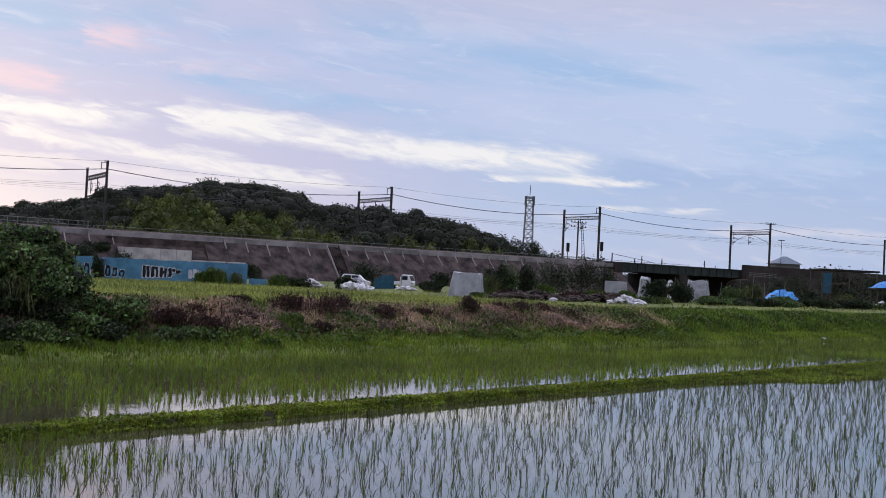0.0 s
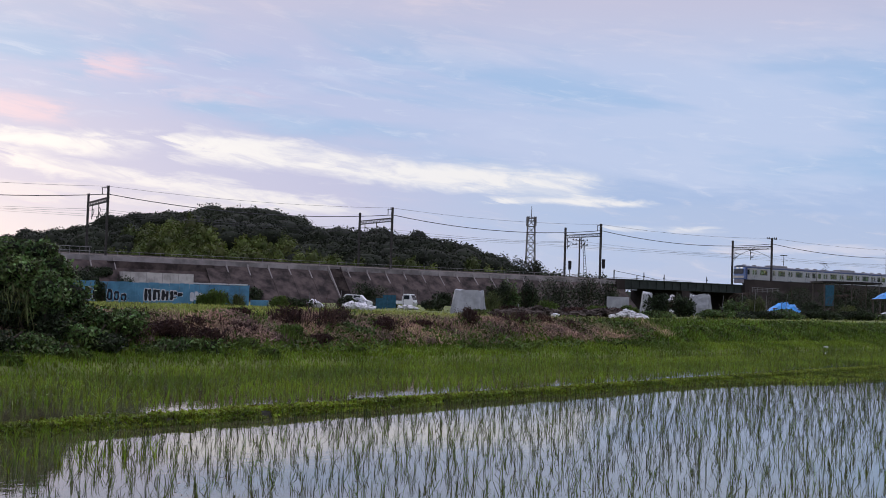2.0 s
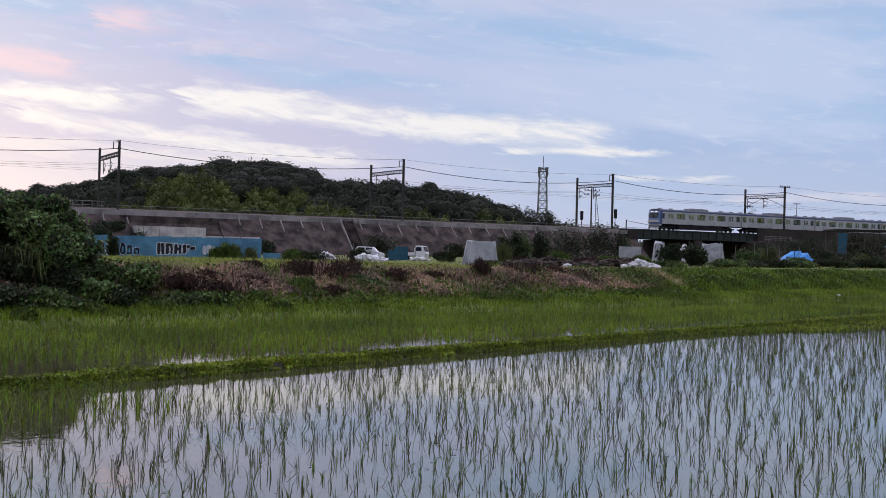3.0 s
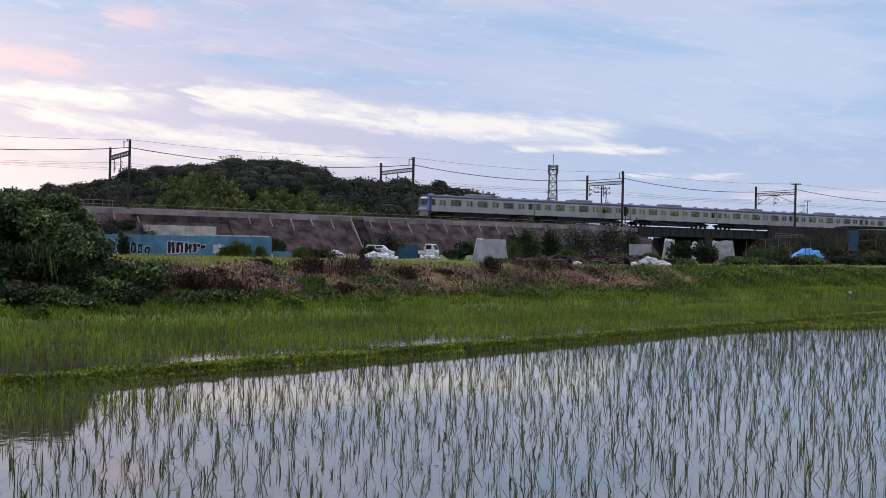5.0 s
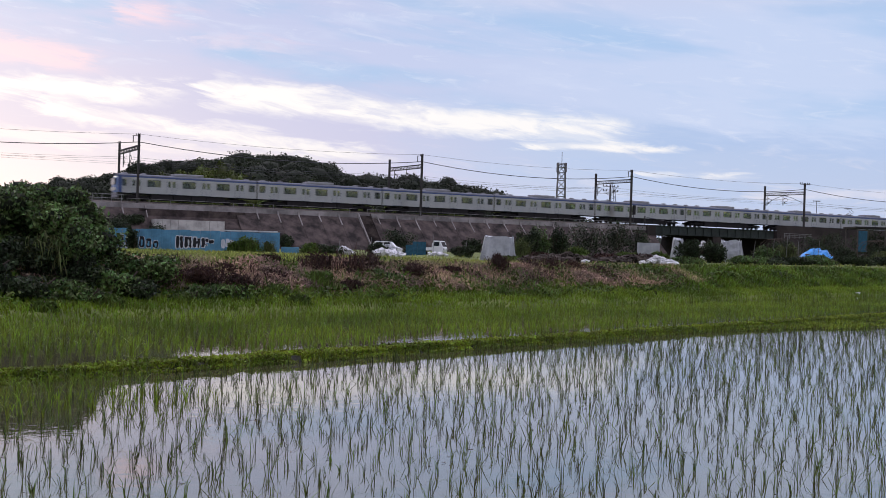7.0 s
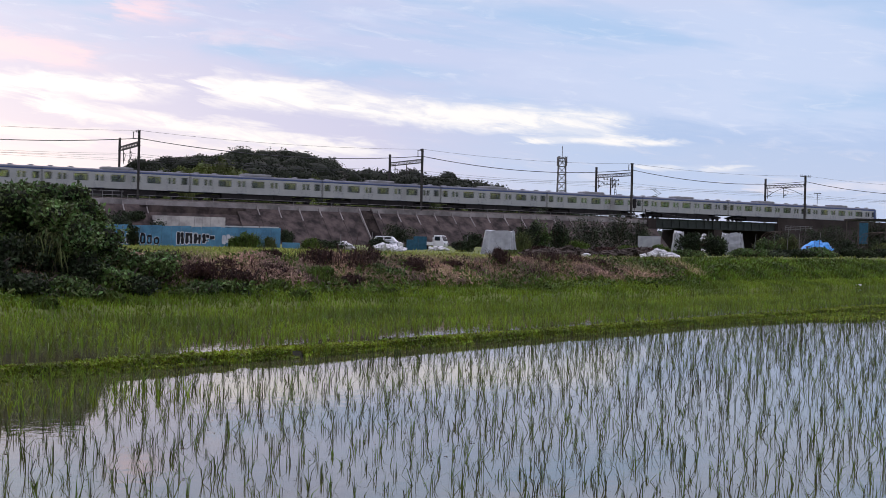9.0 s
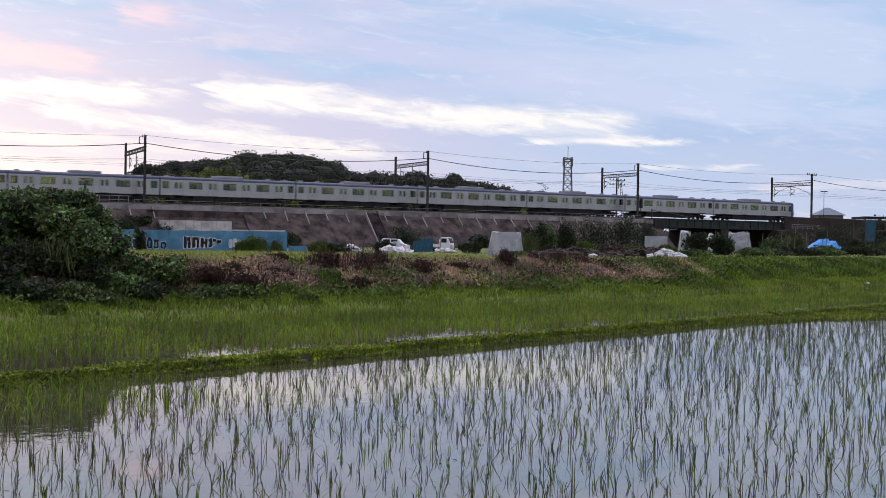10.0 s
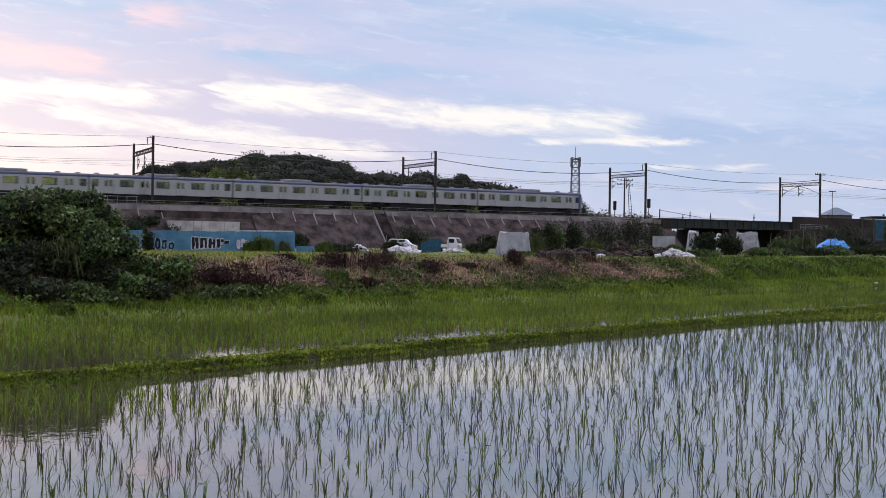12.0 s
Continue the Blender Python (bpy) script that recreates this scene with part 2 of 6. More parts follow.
M = dict(
    water=paddy_water("paddy_water"),
    mud=surface("wet_mud", (0.022, 0.021, 0.012), 0.9, vary=0.4, scale=1.5),
    grassland=surface("meadow_soil", (0.10, 0.135, 0.03), 0.95, vary=0.45, scale=0.35, fine=9.0, tint=(0.17, 0.20, 0.05), bump=0.5),
    rice=leafy("rice_blade", (0.048, 0.074, 0.012), 1.4, 0.5, 0.3, 0.4),
    rice_far=leafy("rice_blade_dense", (0.108, 0.176, 0.013), 1.0, 0.5, 0.3, 0.25),
    grass=leafy("levee_grass", (0.128, 0.182, 0.015), 1.3, 0.6, 0.25, 0.8),
    bank=leafy("bank_grass", (0.112, 0.182, 0.015), 0.8, 0.6, 0.3, 0.25),
    slope_grass=leafy("slope_grass_blade", (0.080, 0.140, 0.015), 1.0, 0.6, 0.25, 0.5),
    meadow=leafy("field_grass", (0.20, 0.25, 0.06), 0.7, 0.6, 0.3, 0.1),
    weeds=leafy("weed_leaf", (0.062, 0.105, 0.018), 0.9, 0.6, 0.2, 0.7),
    bush=leafy("shrub_leaf", (0.070, 0.116, 0.036), 1.4, 0.55, 0.15, 0.9),
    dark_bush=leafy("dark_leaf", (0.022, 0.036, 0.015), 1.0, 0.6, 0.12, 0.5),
    reed=leafy("reed_blade", (0.075, 0.100, 0.035), 0.9, 0.6, 0.25, 0.6),
    dead=leafy("dead_bramble", (0.30, 0.215, 0.18), 0.9, 0.8, 0.15, 0.5),
    straw=leafy("dry_straw", (0.36, 0.29, 0.20), 0.9, 0.8, 0.15, 0.5),
    dead_dark=leafy("dark_bramble", (0.045, 0.026, 0.022), 0.9, 0.8, 0.1, 0.6),
    wood=surface("bare_twig", (0.06, 0.045, 0.035), 0.9, vary=0.3),
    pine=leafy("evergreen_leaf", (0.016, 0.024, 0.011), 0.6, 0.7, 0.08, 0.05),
    bamboo=leafy("bamboo_leaf", (0.060, 0.084, 0.018), 0.6, 0.7, 0.2, 0.09),
    concrete=surface("weathered_concrete", (0.23, 0.21, 0.20), 0.9, vary=0.3, scale=0.5, fine=12.0),
    pale_concrete=surface("pale_concrete", (0.40, 0.38, 0.36), 0.9, vary=0.35, scale=0.6, fine=9.0),
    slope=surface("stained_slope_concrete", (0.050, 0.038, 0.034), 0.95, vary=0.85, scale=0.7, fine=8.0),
    coping=surface("grimy_edge_concrete", (0.24, 0.22, 0.215), 0.9, vary=0.45, scale=0.5, fine=12.0),
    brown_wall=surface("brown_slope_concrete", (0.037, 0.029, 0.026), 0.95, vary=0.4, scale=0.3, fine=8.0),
    ballast=surface("ballast", (0.085, 0.072, 0.062), 0.95, vary=0.5, scale=2.0, fine=20.0, bump=0.6),
    steel=surface("rusty_steel", (0.10, 0.085, 0.075), 0.6, 0.4, vary=0.3, scale=2.0),
    mast=surface("catenary_mast_steel", (0.05, 0.045, 0.042), 0.6, 0.2, vary=0.3, scale=2.0),
    girder=surface("green_girder_paint", (0.028, 0.035, 0.032), 0.7, 0.1, vary=0.3, scale=1.0),
    galv=surface("galvanised_rail", (0.17, 0.165, 0.165), 0.6, 0.2, vary=0.2),
    wire=surface("wire", (0.05, 0.05, 0.055), 0.5, 0.3, bump=0),
    blue=surface("blue_hoarding_paint", (0.085, 0.23, 0.35), 0.65, 0.0, vary=0.25, scale=0.8, fine=15.0),
    blue_cap=surface("pale_cap_rail", (0.45, 0.47, 0.48), 0.6, vary=0.2),
    spray_black=surface("black_spray_paint", (0.012, 0.012, 0.016), 0.7, vary=0.2, bump=0),
    spray_white=surface("white_spray_paint", (0.50, 0.52, 0.56), 0.7, vary=0.2, bump=0),
    sheet=surface("translucent_plastic_sheet", (0.34, 0.355, 0.37), 0.45, vary=0.2, scale=1.5, fine=6.0, bump=0.5),
    white=surface("white_plastic", (0.60, 0.60, 0.61), 0.5, vary=0.15, scale=2.0),
    tarp=surface("bright_blue_tarpaulin", (0.04, 0.26, 0.62), 0.5, vary=0.25, scale=1.0, fine=5.0, bump=0.5),
    teal=surface("teal_netting", (0.022, 0.085, 0.13), 0.8, vary=0.3),
    paint=surface("white_vehicle_paint", (0.75, 0.76, 0.77), 0.3, vary=0.06, bump=0, spec=0.5),
    tyre=surface("tyre_rubber", (0.02, 0.02, 0.02), 0.9),
    window=surface("dark_window", (0.02, 0.024, 0.028), 0.08, vary=0.1, bump=0, spec=0.6),
    stainless=surface("brushed_stainless", (0.46, 0.43, 0.41), 0.28, 0.78, vary=0.10, scale=0.6, fine=30.0, bump=0.05, spec=0.5),
    roof_grey=surface("train_roof_grey", (0.10, 0.11, 0.14), 0.7, vary=0.2, scale=0.8),
    unit_grey=surface("roof_unit_grey", (0.26, 0.26, 0.27), 0.6, vary=0.2, scale=0.8),
    stripe=surface("navy_stripe", (0.055, 0.085, 0.20), 0.4, vary=0.12),
    cab=surface("cab_blue_grey", (0.17, 0.25, 0.44), 0.35, 0.1, vary=0.1),
    cream=surface("cream_stripe", (0.52, 0.50, 0.42), 0.4, vary=0.1),
    under=surface("underframe_black", (0.018, 0.016, 0.016), 0.85, vary=0.3),
    rubber=surface("gangway_rubber", (0.02, 0.02, 0.022), 0.8),
    seat=surface("seat_moquette", (0.10, 0.13, 0.24), 0.9),
    inner=surface("interior_panel", (0.15, 0.155, 0.085), 0.6, vary=0.08),
    glass=pane_glass("train_glass"),
    tube=lit("cabin_tube", (1.0, 0.92, 0.50), 4.4),
    headlamp=lit("headlamp", (1.0, 0.95, 0.85), 0.9),
    tail=lit("tail_lamp", (1.0, 0.06, 0.03), 1.2),
    roof_tile=surface("house_roof_tile", (0.16, 0.20, 0.24), 0.7, vary=0.2),
    plaster=surface("house_plaster", (0.16, 0.155, 0.15), 0.9, vary=0.15),
    # near-black colour that stands in for shade deep among the leaves
    shade=surface("painted_leaf_shade", (0.010, 0.014, 0.006), 1.0, vary=0.5, scale=0.4, fine=2.0, bump=0),
    hill=surface("forest_floor", (0.02, 0.026, 0.012), 1.0, vary=0.3, scale=0.05, fine=1.0),
    soil=surface("bare_soil", (0.10, 0.06, 0.04), 1.0, vary=0.4, scale=0.8),
    rubble=surface("dark_rubble", (0.06, 0.048, 0.04), 1.0, vary=0.5, scale=2.0),
)


# ---------------------------------------------------------------- mesh helpers
def part(name, bm, material, parent=None, label="", smooth=False):
    """One bmesh as one mesh object, under a thing or a part."""
    me = bpy.data.meshes.new(name)
    bm.to_mesh(me)
    bm.free()
    if smooth:
        me.polygons.foreach_set("use_smooth", [True] * len(me.polygons))
    me.materials.append(material)
    ob = new(name, me)
    if parent:
        ob.parent = parent
    return tagged(ob, label)


def raw(name, verts, faces, material, parent=None, smooth=False):
    """One mesh object from arrays; faces is an (n, 3) or (n, 4) array or a list of tuples."""
    me = bpy.data.meshes.new(name)
    me.from_pydata(np.asarray(verts).tolist(), [], np.asarray(faces).tolist() if isinstance(faces, np.ndarray) else faces)
    if smooth:
        me.polygons.foreach_set("use_smooth", [True] * len(me.polygons))
    me.materials.append(material)
    ob = new(name, me)
    if parent:
        ob.parent = parent
    return ob


def thing(name, m, label, category, group=""):
    ob = new(name)
    ob.matrix_basis = m
    ob.empty_display_size = 0.2
    return tagged(ob, label, category, group)


def box(bm, x0, x1, y0, y1, z0, z1, bevel=0.0, m=None):
    g = bmesh.ops.create_cube(bm, size=1)
    mat4 = Matrix.Translation(((x0 + x1) / 2, (y0 + y1) / 2, (z0 + z1) / 2)) @ Matrix.Diagonal((x1 - x0, y1 - y0, z1 - z0, 1))
    bmesh.ops.transform(bm, matrix=(m @ mat4) if m else mat4, verts=g["verts"])
    if bevel:
        es = list({e for v in g["verts"] for e in v.link_edges})
        bmesh.ops.bevel(bm, geom=es, offset=bevel, segments=2, affect="EDGES", profile=0.6)
    return bm


def bar(bm, a, b, r, sides=6):
    """A round bar from a to b."""
    a, b = Vector(a), Vector(b)
    d = b - a
    q = d.to_track_quat("Z", "Y").to_matrix().to_4x4()
    bmesh.ops.create_cone(bm, cap_ends=True, segments=sides, radius1=r, radius2=r, depth=d.length,
                          matrix=Matrix.Translation((a + b) / 2) @ q)
    return bm


def beam(bm, a, b, w, h):
    """A square bar from a to b."""
    a, b = Vector(a), Vector(b)
    d = b - a
    q = d.to_track_quat("X", "Z").to_matrix().to_4x4()
    return box(bm, -d.length / 2, d.length / 2, -w / 2, w / 2, -h / 2, h / 2, m=Matrix.Translation((a + b) / 2) @ q)


def blob(bm, c, r, seed=0, rough=0.25, freq=1.2, sub=3):
    g = bmesh.ops.create_icosphere(bm, subdivisions=sub, radius=1)
    off = Vector((seed * 7.3, seed * 3.1, seed * 1.7))
    for v in g["verts"]:
        k = 1 + rough * noise.noise(v.co * freq + off) + rough * 0.5 * noise.noise(v.co * freq * 2.7 + off)
        v.co = Vector((v.co.x * r[0] * k + c[0], v.co.y * r[1] * k + c[1], v.co.z * r[2] * k + c[2]))
    return bm


def turned(count, up=0.0):
    """Random frames (right, out) for leaves; up tilts them toward standing."""
    a = rng.normal(size=(count, 3))
    a[:, 2] += up
    a /= np.linalg.norm(a, axis=1)[:, None] + 1e-9
    b = np.cross(a, rng.normal(size=(count, 3)))
    b /= np.linalg.norm(b, axis=1)[:, None] + 1e-9
    return a, b


def leaves(centres, size, aspect=0.5, up=0.0):
    """Pointed leaves at the given centres: verts and quad faces."""
    c = np.asarray(centres, float)
    n = len(c)
    a, b = turned(n, up)
    s = (size * rng.uniform(0.6, 1.4, n))[:, None]
    bend = np.cross(a, b) * s * 0.15
    v = np.stack([c - a * s * 0.5, c + b * s * aspect * 0.5 + bend, c + a * s * 0.5, c - b * s * aspect * 0.5 + bend], 1).reshape(-1, 3)
    return v, np.arange(4 * n).reshape(-1, 4)


def blades(base, height, lean, width, curl=0.4):
    """Bent blades of grass that taper to a tip: five vertices, two faces each."""
    p = np.asarray(base, float)
    n = len(p)
    h = height * rng.uniform(0.55, 1.15, n)
    az = rng.uniform(0, 2 * np.pi, n)
    d = np.stack([np.cos(az), np.sin(az), np.zeros(n)], 1)
    az2 = rng.uniform(0, np.pi, n)
    side = np.stack([np.cos(az2), np.sin(az2), np.zeros(n)], 1) * (width * rng.uniform(0.7, 1.3, n))[:, None] / 2
    ln = (lean * np.abs(rng.normal(0.6, 0.5, n)))[:, None]
    up = np.array([0, 0, 1.0])
    mid = p + up * (h * 0.6)[:, None] + d * ln * h[:, None] * 0.4
    tip = p + up * (h * (1 - 0.25 * ln[:, 0]))[:, None] + d * ln * h[:, None] * (1 + curl)
    v = np.stack([p - side, p + side, mid + side * 0.8, mid - side * 0.8, tip], 1).reshape(-1, 3)
    k = np.arange(n)[:, None] * 5
    quads = (k + np.array([0, 1, 2, 3])).tolist()
    tris = (k + np.array([3, 2, 4])).tolist()
    return v, quads + tris


def arching(base, length, width):
    """Long leaves that rise a little, bend over and hang down."""
    p = np.asarray(base, float)
    n = len(p)
    s = (length * rng.uniform(0.5, 1.2, n))[:, None]
    az = rng.uniform(np.pi, 2 * np.pi, n)
    d = np.stack([np.cos(az), 0.5 * np.sin(az), np.zeros(n)], 1)
    side = np.stack([-np.sin(az) * 0.4 + 0.6, np.cos(az), np.zeros(n)], 1) * width * 0.5
    up = np.array([0, 0, 1.0])
    rows = [p, p + s * (0.22 * d + 0.26 * up), p + s * (0.42 * d + 0.16 * up), p + s * (0.55 * d - 0.22 * up)]
    tip = p + s * (0.60 * d - 0.55 * up)
    v = np.stack([q + k * side for q in rows for k in (-1, 1)] + [tip], 1).reshape(-1, 3)
    k = np.arange(n)[:, None] * 9
    faces = [(k + np.array(q)).tolist() for q in ((0, 1, 3, 2), (2, 3, 5, 4), (4, 5, 7, 6), (6, 7, 8))]
    return v, [f for group in faces for f in group]


def join(*groups):
    vs, fs, at = [], [], 0
    for v, f in groups:
        vs.append(np.asarray(v))
        fs += [tuple(int(i) + at for i in face) for face in (f.tolist() if isinstance(f, np.ndarray) else f)]
        at += len(v)
    return np.concatenate(vs), fs


def shell_points(count, c, r, fill=0.35, lump=0.3, seed=0):
    """Points near the skin of a lumpy ellipsoid."""
    d = rng.normal(size=(count, 3))
    d /= np.linalg.norm(d, axis=1)[:, None]
    k = np.array([1 + lump * noise.noise(Vector(q) * 2.2 + Vector((seed * 5.7, seed, 0))) + lump * 0.6 * noise.noise(Vector(q) * 5.5 + Vector((0, seed * 3.3, 2))) for q in d])
    rad = 1 - fill * rng.uniform(0, 1, count) ** 1.6
    return np.asarray(c) + d * np.asarray(r) * (k * rad)[:, None]


# ---------------------------------------------------------------- plan
# The paddies run along the way E; N points across them, away from the camera.
E = np.array([0.64, 0.768])
N = np.array([-0.768, 0.64])
WATER_1, WATER_2 = 0.0, 0.04


def across(u, n):
    """World x, y at u metres along the paddies and n metres across them."""
    u, n = np.asarray(u, float), np.asarray(n, float)
    return u * E[0] + n * N[0], u * E[1] + n * N[1]


# The railway: a slow curve; s runs along the near side of the train, off across the tracks.
TH0, CURVE, X0, Y0, RAIL = radians(26.55), 0.00048, -45.6, 158.3, 7.55


def track(s, off=0.0, z=0.0):
    a = TH0 + CURVE * s
    x = X0 + (math.sin(a) - math.sin(TH0)) / CURVE - off * math.sin(a)
    y = Y0 - (math.cos(a) - math.cos(TH0)) / CURVE + off * math.cos(a)
    return Vector((x, y, z))


def track_pose(s, off=0.0, z=0.0):
    """x along the track, y away from the camera."""
    return Matrix.Translation(track(s, off, z)) @ Matrix.Rotation(TH0 + CURVE * s, 4, "Z")


def sweep(name, profile, s0, s1, material, parent=None, step=5.0, label=""):
    """A closed profile of (off, z) carried along the track."""
    count = max(2, int((s1 - s0) / step) + 1)
    bm = bmesh.new()
    rings = [[bm.verts.new(track(s0 + (s1 - s0) * i / (count - 1), o, z)) for o, z in profile] for i in range(count)]
    k = len(profile)
    for a, b in zip(rings, rings[1:]):
        for i in range(k):
            bm.faces.new((a[i], a[(i + 1) % k], b[(i + 1) % k], b[i]))
    bm.faces.new(rings[0][::-1])
    bm.faces.new(rings[-1])
    bmesh.ops.recalc_face_normals(bm, faces=bm.faces)
    return part(name, bm, material, parent, label)


# ---------------------------------------------------------------- ground
def bank_height(u, n):
    """Height of the land across the paddies; the bank is a little uneven."""
    w = 0.5 * noise.noise(Vector((u * 0.12, 3.1, 0))) + 0.3 * noise.noise(Vector((u * 0.45, 9.7, 0)))
    hi = 0.12 + 0.12 * min(1, max(0, (u - 42) / 25))
    table = [(-400, 0.5), (1.4, 0.5), (2.2, -0.15), (26.2, -0.15), (26.9, 0.2), (28.6 + w, 0.42), (29.6 + w, 0.75 + hi), (30.8 + w, 1.22 + hi), (32.5, 1.2 + hi), (40, 1.2), (5000, 1.2)]
    for (a, za), (b, zb) in zip(table, table[1:]):
        if n <= b:
            k = (n - a) / (b - a)
            z = za + (zb - za) * k
            break
    if n > 32.5:
        z += 0.72 * min(1, max(0, (u - 80) / 48)) ** 1.2 * min(1, (n - 32.5) / 8)
    if n > 27:
        z += 0.06 * noise.noise(Vector((u * 0.8, n * 0.8, 0))) if n < 80 else 0
    return z


def build_ground():
    us = np.concatenate([[-3000, -600, -120, -60], np.arange(-30, 130, 1.2), [150, 250, 600, 3500]])
    ns = np.concatenate([[-400, -50, -5, 1.4, 2.2, 8, 14, 20, 26.2, 26.9], np.arange(27.6, 34, 0.55), [36, 40, 50, 62, 75, 90, 110, 140, 200, 400, 1000, 3500]])
    verts = []
    for u in us:
        for n in ns:
            x, y = across(u, n)
            verts.append((float(x), float(y), bank_height(u, n)))
    k = len(ns)
    faces = [(i * k + j, (i + 1) * k + j, (i + 1) * k + j + 1, i * k + j + 1) for i in range(len(us) - 1) for j in range(k - 1)]
    return tagged(raw("ground", verts, faces, M["grassland"], smooth=True), "grassy farmland with paddy beds and a raised bank", "ground", kind="structure")


build_ground()


def build_water(name, n0, n1, z, label):
    pts = [across(u, n) for u, n in ((-40, n0), (120, n0), (120, n1), (-40, n1))]
    tagged(raw(name, [(float(x), float(y), z) for x, y in pts], [(0, 1, 2, 3)], M["water"]), label, "water", kind="structure")


build_water("water_near_paddy", 1.6, 16.2, WATER_1, "still flooded paddy water reflecting the evening sky")
build_water("water_far_paddy", 16.2, 26.6, WATER_2, "shallow paddy water between dense rice rows")


LEVEE = 16.2


def levee_profile(u, n):
    """Flat grassy top, a steep bank to the near paddy and a low one to the far paddy."""
    w = 0.10 * noise.noise(Vector((u * 0.5, 1.0, 0))) + 0.07 * noise.noise(Vector((u * 1.7, 4.0, 0)))
    top = 0.100 + 0.03 * noise.noise(Vector((u * 0.9, 7.0, 0)))
    d = LEVEE - n - 0.62 - w * 0.7 if n < LEVEE else n - LEVEE - 0.25 - w
    return top if d < 0 else top - d * (1.3 if n < LEVEE else 0.9)


def build_levee():
    us = np.arange(-12, 90, 0.35)
    ns = LEVEE + np.array([-1.05, -0.85, -0.72, -0.62, -0.54, -0.45, 0.0, 0.3, 0.42, 0.6, 0.95])
    verts = [(*map(float, across(u, n)), levee_profile(u, n)) for u in us for n in ns]
    k = len(ns)
    faces = [(i * k + j, (i + 1) * k + j, (i + 1) * k + j + 1, i * k + j + 1) for i in range(len(us) - 1) for j in range(k - 1)]
    tagged(raw("levee", verts, faces, M["mud"], smooth=True), "low muddy earth levee between the two paddies", "levee", kind="structure")

    def spots(count, mid, spread, lo, hi, gappy):
        u = -10 + 85 * rng.uniform(0, 1, count) ** 1.25
        d = np.clip(rng.normal(mid, spread, count), lo, hi)
        tuft = np.array([noise.noise(Vector((a * 2.3, b * 3.0, 5.0))) for a, b in zip(u, d)])
        keep = tuft > gappy
        u, d, tuft = u[keep], d[keep], tuft[keep]
        x, y = across(u, LEVEE + d)
        z = np.array([levee_profile(a, LEVEE + b) for a, b in zip(u, d)])
        return np.stack([x, y, z], 1), tuft
    p, tuft = spots(80000, -0.12, 0.26, -0.60, 0.40, -0.6)
    top = blades(p - np.array([0, 0, 0.02]), 0.065 + 0.05 * tuft, 0.9, 0.018)
    p, tuft = spots(72000, -0.66, 0.10, -0.80, -0.40, -0.42)
    face = blades(np.maximum(p, [-999, -999, -0.02]), 0.085 + 0.06 * tuft, 1.1, 0.020)
    p, tuft = spots(52000, -0.52, 0.20, -0.82, 0.3, -0.30)
    p[:, 2] = np.maximum(p[:, 2], 0.0) + rng.uniform(-0.01, 0.06, len(p))
    broad = leaves(p, 0.075, 0.7)
    p, tuft = spots(22000, -0.76, 0.06, -1.05, -0.66, -0.2)
    p[:, 2] = -0.01
    foot = blades(p, 0.055 + 0.04 * tuft, 0.9, 0.016)
    v, f = join(top, face, broad, foot)
    tagged(raw("levee_grass", v, f, M["grass"]), "short green grass and weeds on the levee", "grass", kind="stuff")
    # weeds creeping into the water at the far corner of the near paddy
    n = 60000
    u = rng.uniform(29, 80, n)
    edge = np.interp(u, [29, 32, 38, 60, 80], [15.5, 15.2, 13.3, 10.5, 9.0])
    nn = edge + (15.7 - edge) * rng.uniform(0, 1, n) ** 0.7
    patch = np.array([noise.noise(Vector((a * 0.5, b * 1.3, 11.0))) for a, b in zip(u, nn)])
    keep = patch > -0.30 + 0.30 * (nn < edge + 0.4)
    x, y = across(u[keep], nn[keep])
    v, f = join(leaves(np.stack([x, y, rng.uniform(0.005, 0.05, len(x))], 1), 0.12, 0.6),
                blades(np.stack([x, y, np.zeros(len(x))], 1)[::3], 0.13, 1.0, 0.016))
    v[:, 2] = np.maximum(v[:, 2], 0.004)
    tagged(raw("water_weeds", v, f, M["grass"]), "low green weeds floating in the paddy corner", "weeds", kind="stuff")
    # bits of straw and dead blades on the water
    n = 2600
    u, nn = rng.uniform(-5, 45, n), rng.uniform(4, 15.3, n)
    x, y = across(u, nn)
    v, f = leaves(np.stack([x, y, np.full(n, 0.006)], 1), 0.06, 0.35)
    v[:, 2] = 0.004 + np.abs(v[:, 2] - 0.006) * 0.25
    tagged(raw("water_litter", v, f, M["dead_dark"]), "dark bits of straw floating on the paddy water", "litter", kind="stuff")


build_levee()


def in_view(x, y, margin=1.5):
    return (np.abs(x - 0.02 * y) < 0.415 * y + margin) & (y > 7.5)


